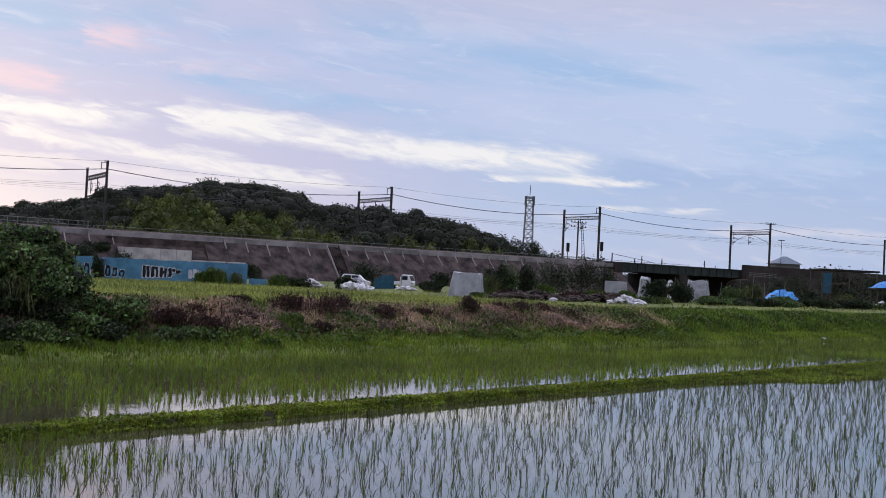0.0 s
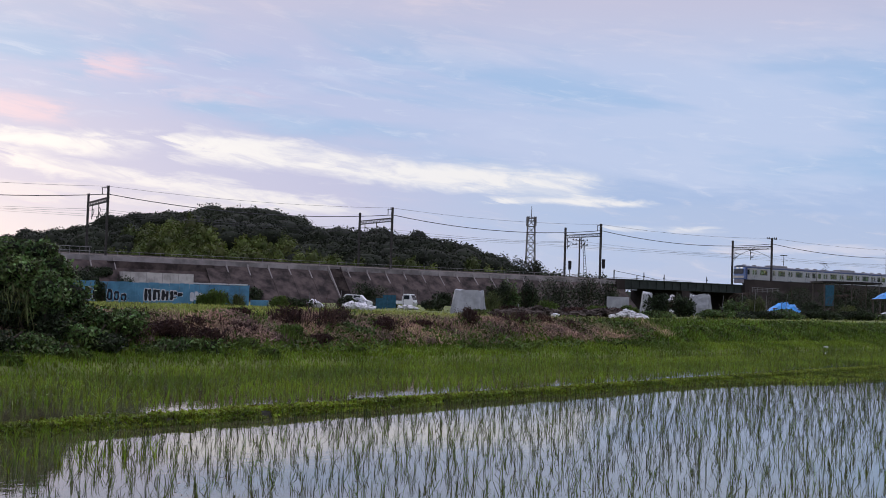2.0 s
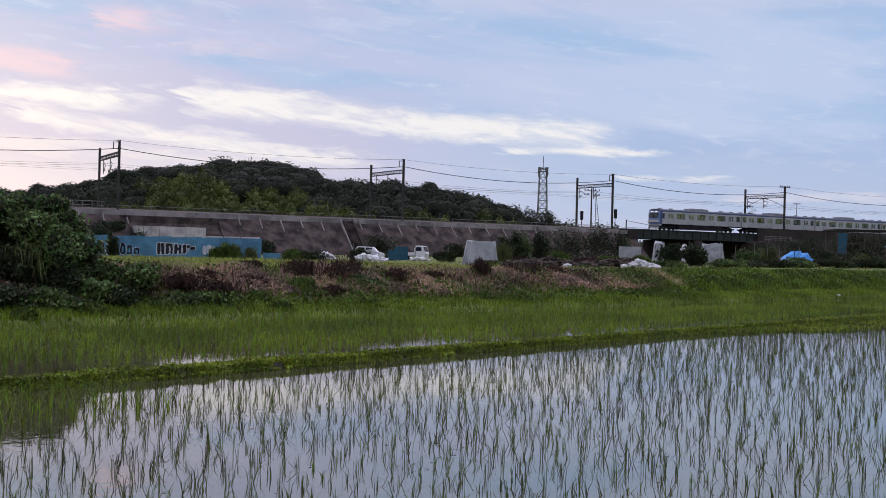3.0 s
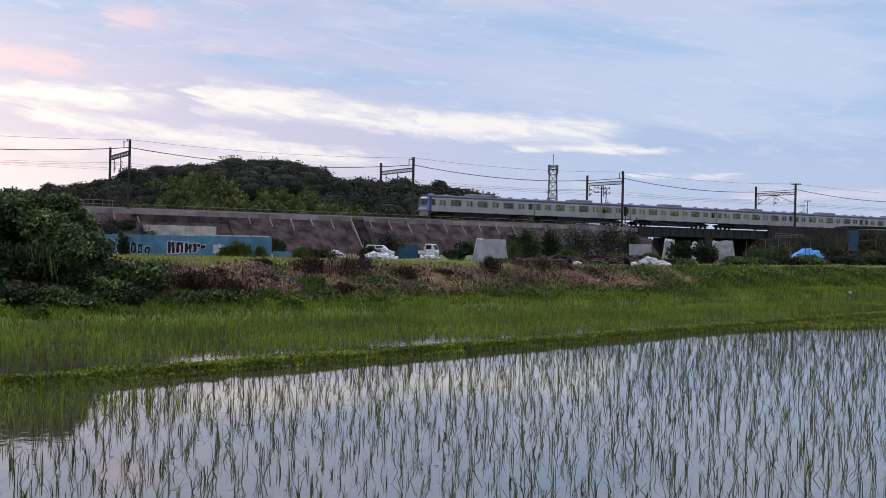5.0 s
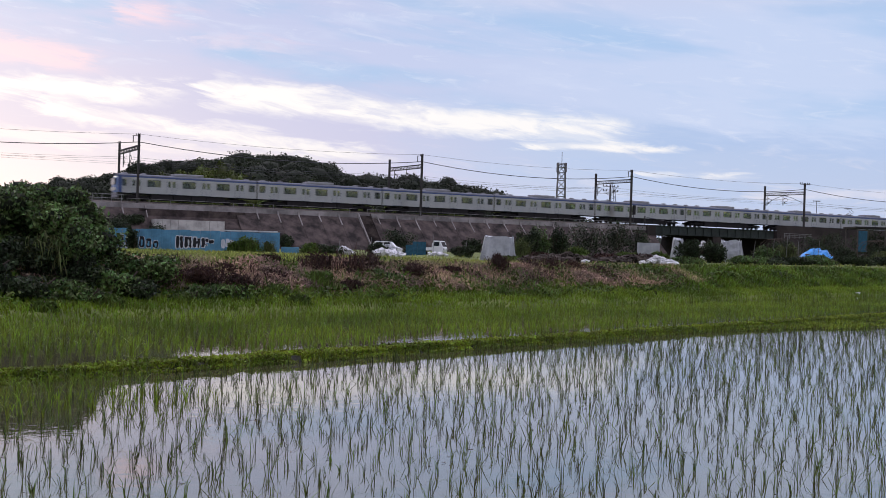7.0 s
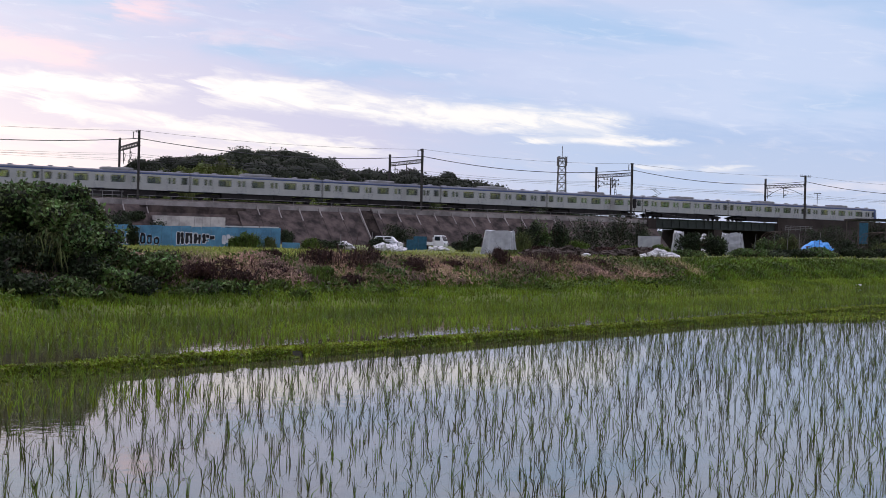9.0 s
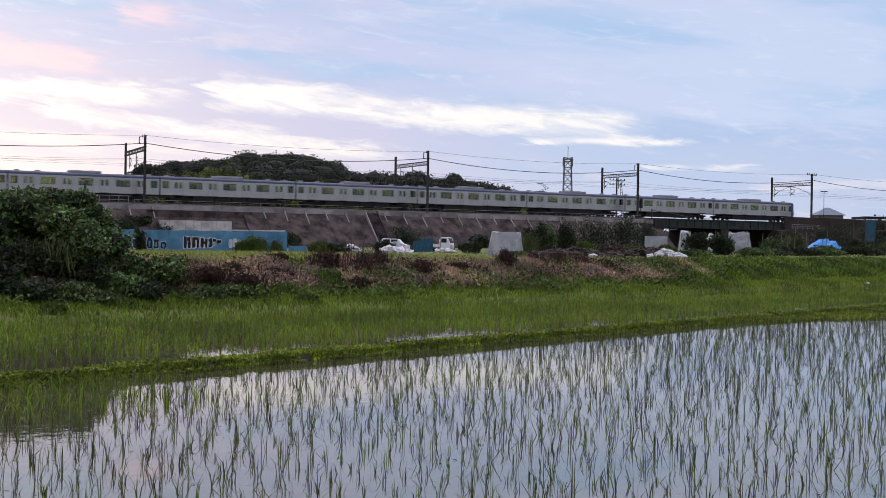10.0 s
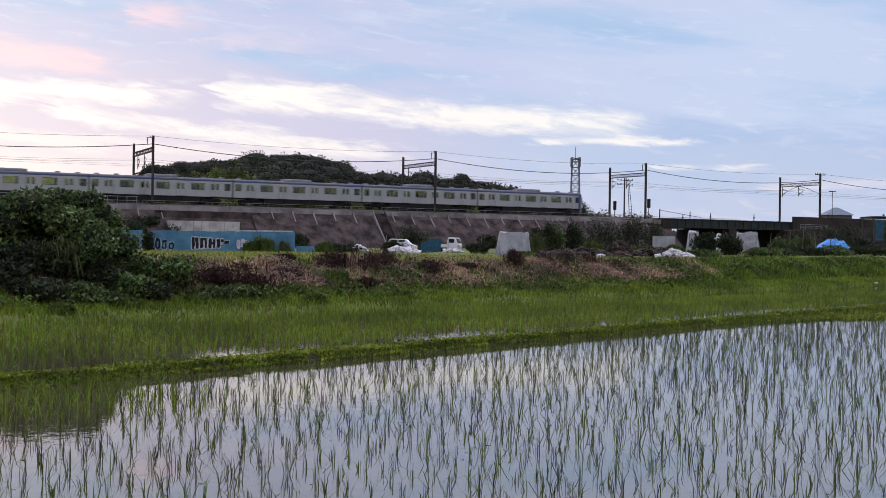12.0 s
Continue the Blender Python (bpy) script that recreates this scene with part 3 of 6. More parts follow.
def build_rice(name, n0, n1, u1, z, row, gap, count, height, material, label, lean, width):
    us, ns = np.meshgrid(np.arange(-25, u1, gap), np.arange(n0, n1, row))
    us, ns = us.ravel(), ns.ravel()
    us = us + rng.normal(0, 0.055, us.shape)
    ns = ns + rng.normal(0, 0.045, ns.shape)
    thin = np.array([noise.noise(Vector((a * 0.22, b * 0.6, 40.0))) for a, b in zip(us, ns)])
    keep = rng.uniform(0, 1, us.shape) > 0.06
    keep &= ~((us > 52) & (ns > 19.8) & (rng.uniform(0, 1, us.shape) > 0.3))
    keep &= ~((us > 34) & (ns > 24.0 + 0.6 * np.sin(us * 0.4)) & (thin > -0.15))
    keep &= ~((ns > 17) & (ns < 18.6) & (us > 6) & (thin > -0.05 + 0.25 * (ns - 17.2)) & (rng.uniform(0, 1, us.shape) > 0.25))
    x, y = across(us[keep], ns[keep])
    ok = in_view(x, y)
    x, y = x[ok], y[ok]
    big = rng.uniform(0.5, 1.2, len(x))
    xs, ys = np.repeat(x, count), np.repeat(y, count)
    bs = np.repeat(big, count)
    p = np.stack([xs + rng.normal(0, 0.014, len(xs)), ys + rng.normal(0, 0.014, len(xs)), np.full(len(xs), z - 0.02)], 1)
    bent = np.where(rng.uniform(0, 1, len(xs)) < 0.20, 3.2, 1.0)
    v, f = blades(p, height * bs, lean * bent, width, 0.35)
    v[:, 2] = np.maximum(v[:, 2], z - 0.02)
    tagged(raw(name, v, f, material), label, "rice", kind="stuff")


build_rice("rice_near", 2.6, 15.4, 70, WATER_1, 0.34, 0.29, 6, 0.29, M["rice"], "young rice seedlings standing in flooded rows", 0.38, 0.0080)
build_rice("rice_corner", 12.4, 15.4, 10.6, WATER_1, 0.34, 0.24, 6, 0.33, M["rice_far"], "taller green rice at the shaded corner of the paddy", 0.45, 0.011)
build_rice("rice_far", 17.3, 26.0, 85, WATER_2, 0.32, 0.26, 9, 0.28, M["rice_far"], "dense young rice in the farther paddy", 0.45, 0.012)

# ---------------------------------------------------------------- railway
def build_railway():
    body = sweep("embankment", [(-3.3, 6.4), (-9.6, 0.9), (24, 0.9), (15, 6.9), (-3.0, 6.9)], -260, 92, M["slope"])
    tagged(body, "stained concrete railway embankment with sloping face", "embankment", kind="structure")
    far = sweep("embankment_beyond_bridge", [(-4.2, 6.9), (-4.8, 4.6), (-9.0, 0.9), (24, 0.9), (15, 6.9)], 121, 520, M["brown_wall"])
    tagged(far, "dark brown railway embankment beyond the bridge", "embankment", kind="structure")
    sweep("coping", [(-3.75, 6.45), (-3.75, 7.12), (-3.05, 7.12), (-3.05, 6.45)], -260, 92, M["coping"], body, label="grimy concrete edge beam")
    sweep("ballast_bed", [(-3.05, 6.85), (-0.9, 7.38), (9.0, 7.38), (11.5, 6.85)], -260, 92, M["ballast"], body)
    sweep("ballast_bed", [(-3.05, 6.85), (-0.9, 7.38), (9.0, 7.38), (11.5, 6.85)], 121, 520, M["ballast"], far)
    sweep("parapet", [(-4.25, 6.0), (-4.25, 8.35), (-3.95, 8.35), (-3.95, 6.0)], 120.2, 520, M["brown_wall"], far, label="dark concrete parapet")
    # sloping slabs with narrow joints
    for i in range(44):
        s = -45.4 + i * 3.08
        if 4.5 < s < 17 or s > 87:
            continue
        bm = bmesh.new()
        q = [(-3.82, 6.36), (-9.55, 1.20), (-9.62, 1.30), (-3.90, 6.46)]
        a = [bm.verts.new(track(s + 0.02, o, z)) for o, z in q]
        b = [bm.verts.new(track(s + 3.06, o, z)) for o, z in q]
        for j in range(4):
            bm.faces.new((a[j], a[(j + 1) % 4], b[(j + 1) % 4], b[j]))
        bm.faces.new(a[::-1])
        bm.faces.new(b)
        bmesh.ops.recalc_face_normals(bm, faces=bm.faces)
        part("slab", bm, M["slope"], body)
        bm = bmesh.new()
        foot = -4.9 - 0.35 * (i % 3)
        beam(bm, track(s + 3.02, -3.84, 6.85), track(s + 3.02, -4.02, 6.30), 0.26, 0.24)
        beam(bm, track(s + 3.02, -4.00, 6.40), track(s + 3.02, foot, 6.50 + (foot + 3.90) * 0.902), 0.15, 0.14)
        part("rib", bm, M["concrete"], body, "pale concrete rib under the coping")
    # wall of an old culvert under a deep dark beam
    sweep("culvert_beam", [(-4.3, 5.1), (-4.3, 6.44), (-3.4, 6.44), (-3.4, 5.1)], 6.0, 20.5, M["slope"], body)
    for i in range(9):
        sweep("culvert_panel", [(-7.2, 0.9), (-6.9 - 0.05 * (i % 2), 5.06), (-4.2, 5.06), (-4.2, 0.9)], 7.4 + i * 1.05, 8.42 + i * 1.05, M["pale_concrete"], body, step=0.5)
    # stair channel down the slope
    for ds in (0.0, 1.9):
        bm = bmesh.new()
        beam(bm, track(37.7 + ds, -3.7, 7.05), track(37.7 + ds, -9.6, 1.45), 0.12, 0.28)
        part("kerb", bm, M["concrete"] if ds == 0 else M["slope"], body)
    for i in range(22):
        k = i / 22
        o, z = -3.9 - 5.6 * k, 6.78 - 5.35 * k
        sweep("step", [(o - 0.26, z - 0.5), (o - 0.26, z), (o + 0.05, z), (o + 0.05, z - 0.5)], 37.85, 39.45, M["slope"], body, step=2)
    for off in (0.87, 1.94, 4.87, 5.94):
        sweep("rail", [(off - 0.035, 7.38), (off - 0.035, RAIL), (off + 0.035, RAIL), (off + 0.035, 7.38)], -260, 520, M["steel"], body, step=8)
    return body


embankment = build_railway()


def build_fence(s0, s1, gap, height, rails, off=-3.6, z0=7.12, r=0.03, name="railing", material="galv"):
    t = thing(name, Matrix.Identity(4), "galvanised steel railing along the railway edge", "railing")
    count = int((s1 - s0) / gap)
    for i in range(count + 1):
        bm = bmesh.new()
        bar(bm, track(s0 + i * gap, off, z0), track(s0 + i * gap, off, z0 + height), r * 1.3, 5)
        part("post", bm, M[material], t)
    for k in range(rails):
        bm = bmesh.new()
        z = z0 + height * (k + 1) / rails - 0.02
        for i in range(int((s1 - s0) / 6) + 1):
            a, b = s0 + i * 6, min(s0 + i * 6 + 6, s1)
            if b > a:
                bar(bm, track(a, off, z), track(b, off, z), r, 5)
        part("rail", bm, M[material], t)
    return t


build_fence(-60, 4, 1.25, 1.05, 2, r=0.045)
build_fence(4.5, 37.6, 2.9, 0.62, 1)
build_fence(39.2, 88, 2.9, 0.62, 1)


def build_bridge():
    t = thing("railway_bridge", Matrix.Identity(4), "dark green plate girder railway bridge", "bridge")
    for off in (-3.3, 0.5, 2.4, 4.6, 6.5, 9.4):
        sweep("girder", [(off - 0.12, 5.95), (off - 0.12, 7.36), (off + 0.12, 7.36), (off + 0.12, 5.95)], 91.5, 121, M["girder"], t, step=6)
        if off == -3.3:
            for z in (5.95, 7.36):
                sweep("flange", [(off - 0.3, z - 0.06), (off - 0.3, z + 0.06), (off - 0.13, z + 0.06), (off - 0.13, z - 0.06)], 91.5, 121, M["girder"], t, step=6)
            for i in range(16):
                s = 92.3 + i * 1.85
                sweep("stiffener", [(off - 0.27, 6.02), (off - 0.27, 7.29), (off - 0.13, 7.29), (off - 0.13, 6.02)], s, s + 0.08, M["girder"], t, step=1)
    sweep("deck", [(-3.1, 7.08), (-3.1, 7.22), (9.3, 7.22), (9.3, 7.08)], 91.5, 121, M["girder"], t, step=6)
    for s in (105.6,):
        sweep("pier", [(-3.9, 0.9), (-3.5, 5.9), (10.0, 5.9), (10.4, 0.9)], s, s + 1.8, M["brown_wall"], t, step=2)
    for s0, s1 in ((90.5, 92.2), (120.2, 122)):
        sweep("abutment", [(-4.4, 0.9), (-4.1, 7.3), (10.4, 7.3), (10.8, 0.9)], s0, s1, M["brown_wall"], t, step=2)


build_bridge()
build_fence(121.5, 128.5, 1.3, 0.9, 3, off=-4.7, z0=6.1, r=0.045)
build_fence(92, 120, 2.4, 0.7, 1, off=9.3, z0=7.36, name="bridge_railing", material="mast")


def build_portal(s, far_off=8.6, near_off=-2.9, top=16.3, cross=False):
    """A steel portal mast over both tracks."""
    t = thing("catenary_portal", track_pose(s, 0, 0), "dark steel portal mast carrying the overhead wires", "mast", "masts along the railway")
    w = 0.10
    for off, zt, z0 in ((near_off, top + 0.15, 6.5), (far_off, top - 0.1, 6.8)):
        bm = bmesh.new()
        for dx in (-w, w):
            for dy in (-w, w):
                box(bm, dx - 0.04, dx + 0.04, off + dy - 0.04, off + dy + 0.04, z0, zt)
        z = z0 + 0.3
        flip = 1
        while z < zt - 0.5:
            for dy in (-w, w):
                beam(bm, (-w * flip, off + dy, z), (w * flip, off + dy, z + 0.5), 0.035, 0.05)
            for dx in (-w, w):
                beam(bm, (dx, off - w * flip, z), (dx, off + w * flip, z + 0.5), 0.035, 0.05)
            z += 0.5
            flip = -flip
        box(bm, -w, w, off - w, off + w, z0, zt - 0.1)
        part("post", bm, M["mast"], t)
    bm = bmesh.new()
    for z in (14.35, 14.85):
        for dx in (-0.16, 0.16):
            box(bm, dx - 0.045, dx + 0.045, near_off, far_off, z - 0.045, z + 0.045)
    y = near_off
    flip = 1
    while y < far_off - 0.4:
        for dx in (-0.16, 0.16):
            beam(bm, (dx, y, 14.6 - 0.25 * flip), (dx, y + 0.48, 14.6 + 0.25 * flip), 0.04, 0.05)
        y += 0.48
        flip = -flip
    part("truss", bm, M["mast"], t)
    for off in (1.4, 5.4):
        bm = bmesh.new()
        bar(bm, (0, off + 0.9, 14.3), (0, off + 0.9, 12.4), 0.06)
        bar(bm, (0, off + 0.9, 13.9), (0, off - 0.3, 13.6), 0.035)
        bar(bm, (0, off + 0.9, 12.6), (0, off - 0.3, 13.5), 0.035)
        bar(bm, (0, off + 0.9, 12.9), (0, off - 0.2, 12.75), 0.03)
        blob(bm, (0, off + 0.55, 13.0), (0.13, 0.13, 0.10), 1, 0, sub=1)
        blob(bm, (0, off + 0.55, 13.75), (0.13, 0.13, 0.10), 1, 0, sub=1)
        part("bracket", bm, M["mast"], t)
    bm = bmesh.new()
    if cross:
        bar(bm, (-1.3, near_off, top - 0.1), (1.3, near_off, top - 0.1), 0.06)
        for x in (-1.2, -0.7, 0.7, 1.2):
            bar(bm, (x, near_off, top - 0.1), (x, near_off, top + 0.25), 0.06)
    else:
        bar(bm, (-0.9, near_off - 0.1, top - 0.2), (0.15, near_off - 0.1, top - 0.15), 0.04)
        bar(bm, (-0.8, near_off - 0.1, top - 0.2), (-0.8, near_off - 0.1, top - 1.1), 0.06)
        bar(bm, (-0.35, near_off - 0.1, top - 0.2), (-0.35, near_off - 0.1, top + 0.1), 0.05)
    part("insulator_arm", bm, M["mast"], t)
    if cross:
        for a, b in ((near_off, 3.2), (far_off, 1.2)):
            bm = bmesh.new()
            pts = [(0, a + (b - a) * k / 6, 12.6 + 1.7 * math.sin(k / 6 * 1.5708)) for k in range(7)]
            for p, q in zip(pts, pts[1:]):
                bar(bm, p, q, 0.04, 5)
            part("curved_stay", bm, M["mast"], t)
    return t


PORTALS = [-36.0, 6.0, 48.3, 87.8, 128.3, 175.0, 216.0]
for s in PORTALS:
    build_portal(s, 9.0 if s < 20 else 8.2 if s < 60 else 6.9, cross=s > 120)


def build_trackside_masts():
    t = thing("signal_mast", track_pose(93.0, 9.5, 7.2), "slender steel mast with cross arms beside the track", "mast")
    bm = bmesh.new()
    bar(bm, (0, 0, 0), (0, 0, 7.5), 0.14, 8)
    part("pole", bm, M["mast"], t)
    for z in (6.3, 7.1):
        bm = bmesh.new()
        bar(bm, (-1.6, 0, z), (1.8, 0, z), 0.05, 5)
        for x in (-1.5, -0.8, 0.9, 1.7):
            blob(bm, (x, 0, z + 0.16), (0.13, 0.13, 0.18), 0, 0, sub=1)
        part("cross_arm", bm, M["mast"], t)
    t = thing("ladder_mast", track_pose(94.8, 9.8, 7.2), "thin lattice ladder mast leaning to the pole", "mast")
    bm = bmesh.new()
    for x in (-0.35, 0.35):
        bar(bm, (x, 0, 0), (x * 0.4 - 0.7, 0, 7.0), 0.05, 5)
    for k in range(14):
        w = 0.35 - 0.21 * k / 14
        bar(bm, (-w - 0.05 * k, 0, k * 0.5), (w - 0.05 * k, 0, k * 0.5), 0.035, 4)
    part("ladder", bm, M["mast"], t)
    for s, off, z in ((88.7, 6.6, 8.9), (88.5, -2.9, 9.0)):
        t = thing("signal_box", track_pose(s, off, 0), "dark boxed railway signal on a post", "signal")
        bm = bmesh.new()
        box(bm, -0.22, 0.22, -0.2, 0.2, z, z + 1.55, 0.05)
        part("housing", bm, M["under"], t)
        bm = bmesh.new()
        bar(bm, (0, 0.05, 6.9), (0, 0.05, z + 0.1), 0.05, 5)
        part("post", bm, M["mast"], t)
    t = thing("marker_post", track_pose(91.0, -2.7, 7.1), "short dark trackside post with a stay cable", "post")
    bm = bmesh.new()
    bar(bm, (0, 0, 0), (0, 0, 1.8), 0.1, 6)
    part("pole", bm, M["mast"], t)
    bm = bmesh.new()
    bar(bm, (0, 0, 1.65), (9, 0, 0.6), 0.04, 5)
    part("cable", bm, M["wire"], t)
    for s, h in ((113.5, 1.9), (108.5, 2.1), (106.8, 1.5), (124.5, 2.0)):
        t = thing("trackside_post", track_pose(s, 9.8, 7.1), "short dark post beside the far track", "post", "posts beside the track")
        bm = bmesh.new()
        bar(bm, (0, 0, 0), (0, 0, h), 0.08, 6)
        box(bm, -0.18, 0.18, -0.05, 0.05, h * 0.6, h * 0.72)
        part("pole", bm, M["mast"], t)


build_trackside_masts()


def build_wire(off, z, sag, r, label, s_list):
    t = thing("overhead_wire", Matrix.Identity(4), label, "wire", "overhead wires")
    for a, b in zip(s_list, s_list[1:]):
        bm = bmesh.new()
        pts = [track(a + (b - a) * i / 14, off, z - 4 * sag * (i / 14) * (1 - i / 14)) for i in range(15)]
        side = (pts[-1] - pts[0]).cross(Vector((0, 0, 1))).normalized()
        rings = [[bm.verts.new(p + side * (r * math.cos(k * 1.5708)) + Vector((0, 0, r * math.sin(k * 1.5708)))) for k in range(4)] for p in pts]
        for p, q in zip(rings, rings[1:]):
            for k in range(4):
                bm.faces.new((p[k], p[(k + 1) % 4], q[(k + 1) % 4], q[k]))
        part("span", bm, M["wire"], t)


build_wire(-3.0, 15.3, 1.25, 0.05, "thick sagging feeder cable on the near masts", PORTALS)
build_wire(-3.0, 16.35, 0.6, 0.018, "thin earth wire along the mast tops", PORTALS)
for off in (1.4, 5.4):
    build_wire(off, 13.55, 0.55, 0.015, "thin messenger wire over the track", PORTALS)
    build_wire(off, 12.75, 0.03, 0.012, "thin contact wire over the track", PORTALS)


# ---------------------------------------------------------------- train
def car_side(bm_wall, y0, y1):
    """One side wall between its window openings: sill, header and piers."""
    L = 9.75
    holes = []
    for x in (-4.85, 0.0, 4.85):
        holes.append((x - 0.88, x + 0.88))
    for x in (-7.28, -2.43, 2.43, 7.28):
        holes.append((x - 0.52, x - 0.12))
        holes.append((x + 0.12, x + 0.52))
    for x in (-9.05, 9.05):
        holes.append((x - 0.38, x + 0.38))
    holes.sort()
    box(bm_wall, -L, L, y0, y1, 1.05, 2.02)
    box(bm_wall, -L, L, y0, y1, 2.86, 3.32)
    at = -L
    for a, b in holes:
        box(bm_wall, at, a, y0, y1, 2.02, 2.86)
        at = b
    box(bm_wall, at, L, y0, y1, 2.02, 2.86)
    return holes


def build_car(kind="middle", units=1):
    """A commuter car, 20 m long, origin at the rail under its middle; x along the track, front at -x."""
    label = {"middle": "stainless steel commuter train car with navy stripe and lit windows",
             "front": "leading stainless commuter train car with blue cab end",
             "rear": "last stainless commuter train car with cab end"}[kind]
    car = thing("train_car", Matrix.Identity(4), label, "train", "cars of the train")
    for side in (-1, 1):
        bm = bmesh.new()
        y0, y1 = (-1.40, -1.34) if side < 0 else (1.34, 1.40)
        holes = car_side(bm, y0, y1)
        wall = part("side_wall", bm, M["stainless"], car)
        bm = bmesh.new()
        yy = side * 1.405
        box(bm, -9.76, 9.76, min(yy, yy + side * 0.008), max(yy, yy + side * 0.008), 3.17, 3.34)
        part("stripe", bm, M["stripe"], wall, "navy stripe under the roof")
        bm = bmesh.new()
        box(bm, -9.76, 9.76, min(yy, yy + side * 0.006), max(yy, yy + side * 0.006), 3.11, 3.16)
        part("cream_stripe", bm, M["cream"], wall)
        for a, b in holes:
            bm = bmesh.new()
            box(bm, a, b, side * 1.365 - 0.006, side * 1.365 + 0.006, 2.02, 2.86)
            pane = part("window_pane", bm, M["glass"], wall)
            if b - a > 0.7:
                bm = bmesh.new()
                y2, y3 = sorted((side * 1.402, side * 1.415))
                box(bm, a - 0.05, b + 0.05, y2, y3, 2.86, 2.91)
                box(bm, a - 0.05, b + 0.05, y2, y3, 1.97, 2.02)
                for x in (a - 0.05, b, (a + b) / 2 - 0.025):
                    box(bm, x, x + 0.05, y2, y3, 2.02, 2.86)
                part("window_frame", bm, M["rubber"], wall)
        for x in (-7.28, -2.43, 2.43, 7.28):
            bm = bmesh.new()
            for dx in (-0.66, 0.0, 0.66):
                box(bm, x + dx - 0.012, x + dx + 0.012, side * 1.403 - 0.01, side * 1.403 + 0.01, 1.1, 2.95)
            box(bm, x - 0.66, x + 0.66, side * 1.403 - 0.012, side * 1.403 + 0.012, 1.06, 1.12)
            part("door", bm, M["roof_grey"], wall, "grey door seams")
    bm = bmesh.new()
    prof = [(-1.40, 3.32), (-1.34, 3.46), (-1.1, 3.58), (-0.6, 3.66), (0, 3.68), (0.6, 3.66), (1.1, 3.58), (1.34, 3.46), (1.40, 3.32)]
    a = [bm.verts.new((-9.75, y, z)) for y, z in prof]
    b = [bm.verts.new((9.75, y, z)) for y, z in prof]
    for i in range(8):
        bm.faces.new((a[i], a[i + 1], b[i + 1], b[i]))
    bm.faces.new(a[::-1])
    bm.faces.new(b)
    bm.faces.new((a[0], b[0], b[8], a[8]))
    bmesh.ops.recalc_face_normals(bm, faces=bm.faces)
    part("roof", bm, M["roof_grey"], car)
    bm = bmesh.new()
    box(bm, -2.1, 2.1, -0.95, 0.95, 3.55, 3.98, 0.12)
    unit = part("cooling_unit", bm, M["unit_grey"], car, "pale rooftop cooling unit")
    bm = bmesh.new()
    for x in (-1.0, 1.0):
        bmesh.ops.create_cone(bm, cap_ends=True, segments=14, radius1=0.55, radius2=0.5, depth=0.07, matrix=Matrix.Translation((x, 0, 3.995)))
    part("fan", bm, M["roof_grey"], unit)
    for x in (-8.6, -6.0, 6.0, 8.6):
        bm = bmesh.new()
        box(bm, x - 0.3, x + 0.3, -0.25, 0.25, 3.62, 3.86, 0.05)
        part("roof_vent", bm, M["unit_grey"], car)
    if units > 1:
        bm = bmesh.new()
        box(bm, -7.6, -5.6, -0.7, 0.7, 3.62, 3.72)
        for y in (-0.5, 0.5):
            bar(bm, (-6.4, y, 3.75), (-5.0, y * 0.8, 4.35), 0.04)
            bar(bm, (-5.0, y * 0.8, 4.35), (-6.3, y * 0.6, 5.05), 0.035)
        bar(bm, (-6.3, -0.9, 5.07), (-6.3, 0.9, 5.07), 0.05)
        part("pantograph", bm, M["mast"], car, "raised pantograph")
    # inside: floor, ceiling, tubes, seats
    bm = bmesh.new()
    box(bm, -9.7, 9.7, -1.33, 1.33, 1.06, 1.14)
    box(bm, -9.7, 9.7, -1.33, 1.33, 3.22, 3.27)
    for x in (-9.7, 9.64):
        box(bm, x, x + 0.06, -1.33, -0.45, 1.14, 3.22)
        box(bm, x, x + 0.06, 0.45, 1.33, 1.14, 3.22)
    cabin = part("cabin_lining", bm, M["inner"], car)
    bm = bmesh.new()
    for y in (-0.6, 0.6):
        box(bm, -9.0, 9.0, y - 0.06, y + 0.06, 3.16, 3.21)
    part("light_tube", bm, M["tube"], cabin, "lit fluorescent tubes")
    bm = bmesh.new()
    for x in (-4.85, 0, 4.85):
        for s in (-1, 1):
            box(bm, x - 1.5, x + 1.5, s * 1.05 - 0.22, s * 1.05 + 0.22, 1.4, 1.58, 0.04)
            box(bm, x - 1.5, x + 1.5, s * 1.25 - 0.05, s * 1.25 + 0.05, 1.55, 1.98)
    part("bench_seat", bm, M["seat"], cabin)
    # below the floor
    bm = bmesh.new()
    box(bm, -9.75, 9.75, -1.30, 1.30, 0.98, 1.06)
    for x0, x1 in ((-5.2, -2.2), (-2.1, 0.3), (0.4, 2.5), (2.6, 5.2)):
        for s in (-1, 1):
            box(bm, x0, x1, s * 0.85 - 0.4, s * 0.85 + 0.4, 0.24, 0.99, 0.03)
    part("underframe", bm, M["under"], car)
    for x in (-6.9, 6.9):
        bm = bmesh.new()
        for s in (-1, 1):
            box(bm, x - 1.5, x + 1.5, s * 0.95 - 0.1, s * 0.95 + 0.1, 0.42, 0.72, 0.04)
        box(bm, x - 0.35, x + 0.35, -1.0, 1.0, 0.5, 0.95)
        bogie = part("bogie", bm, M["under"], car)
        for dx in (-1.05, 1.05):
            bm = bmesh.new()
            for s in (-1, 1):
                bmesh.ops.create_cone(bm, cap_ends=True, segments=16, radius1=0.43, radius2=0.43, depth=0.12,
                                      matrix=Matrix.Translation((x + dx, s * 0.55, 0.43)) @ Matrix.Rotation(radians(90), 4, "X"))
            bar(bm, (x + dx, -0.6, 0.43), (x + dx, 0.6, 0.43), 0.08)
            part("wheelset", bm, M["under"], bogie)
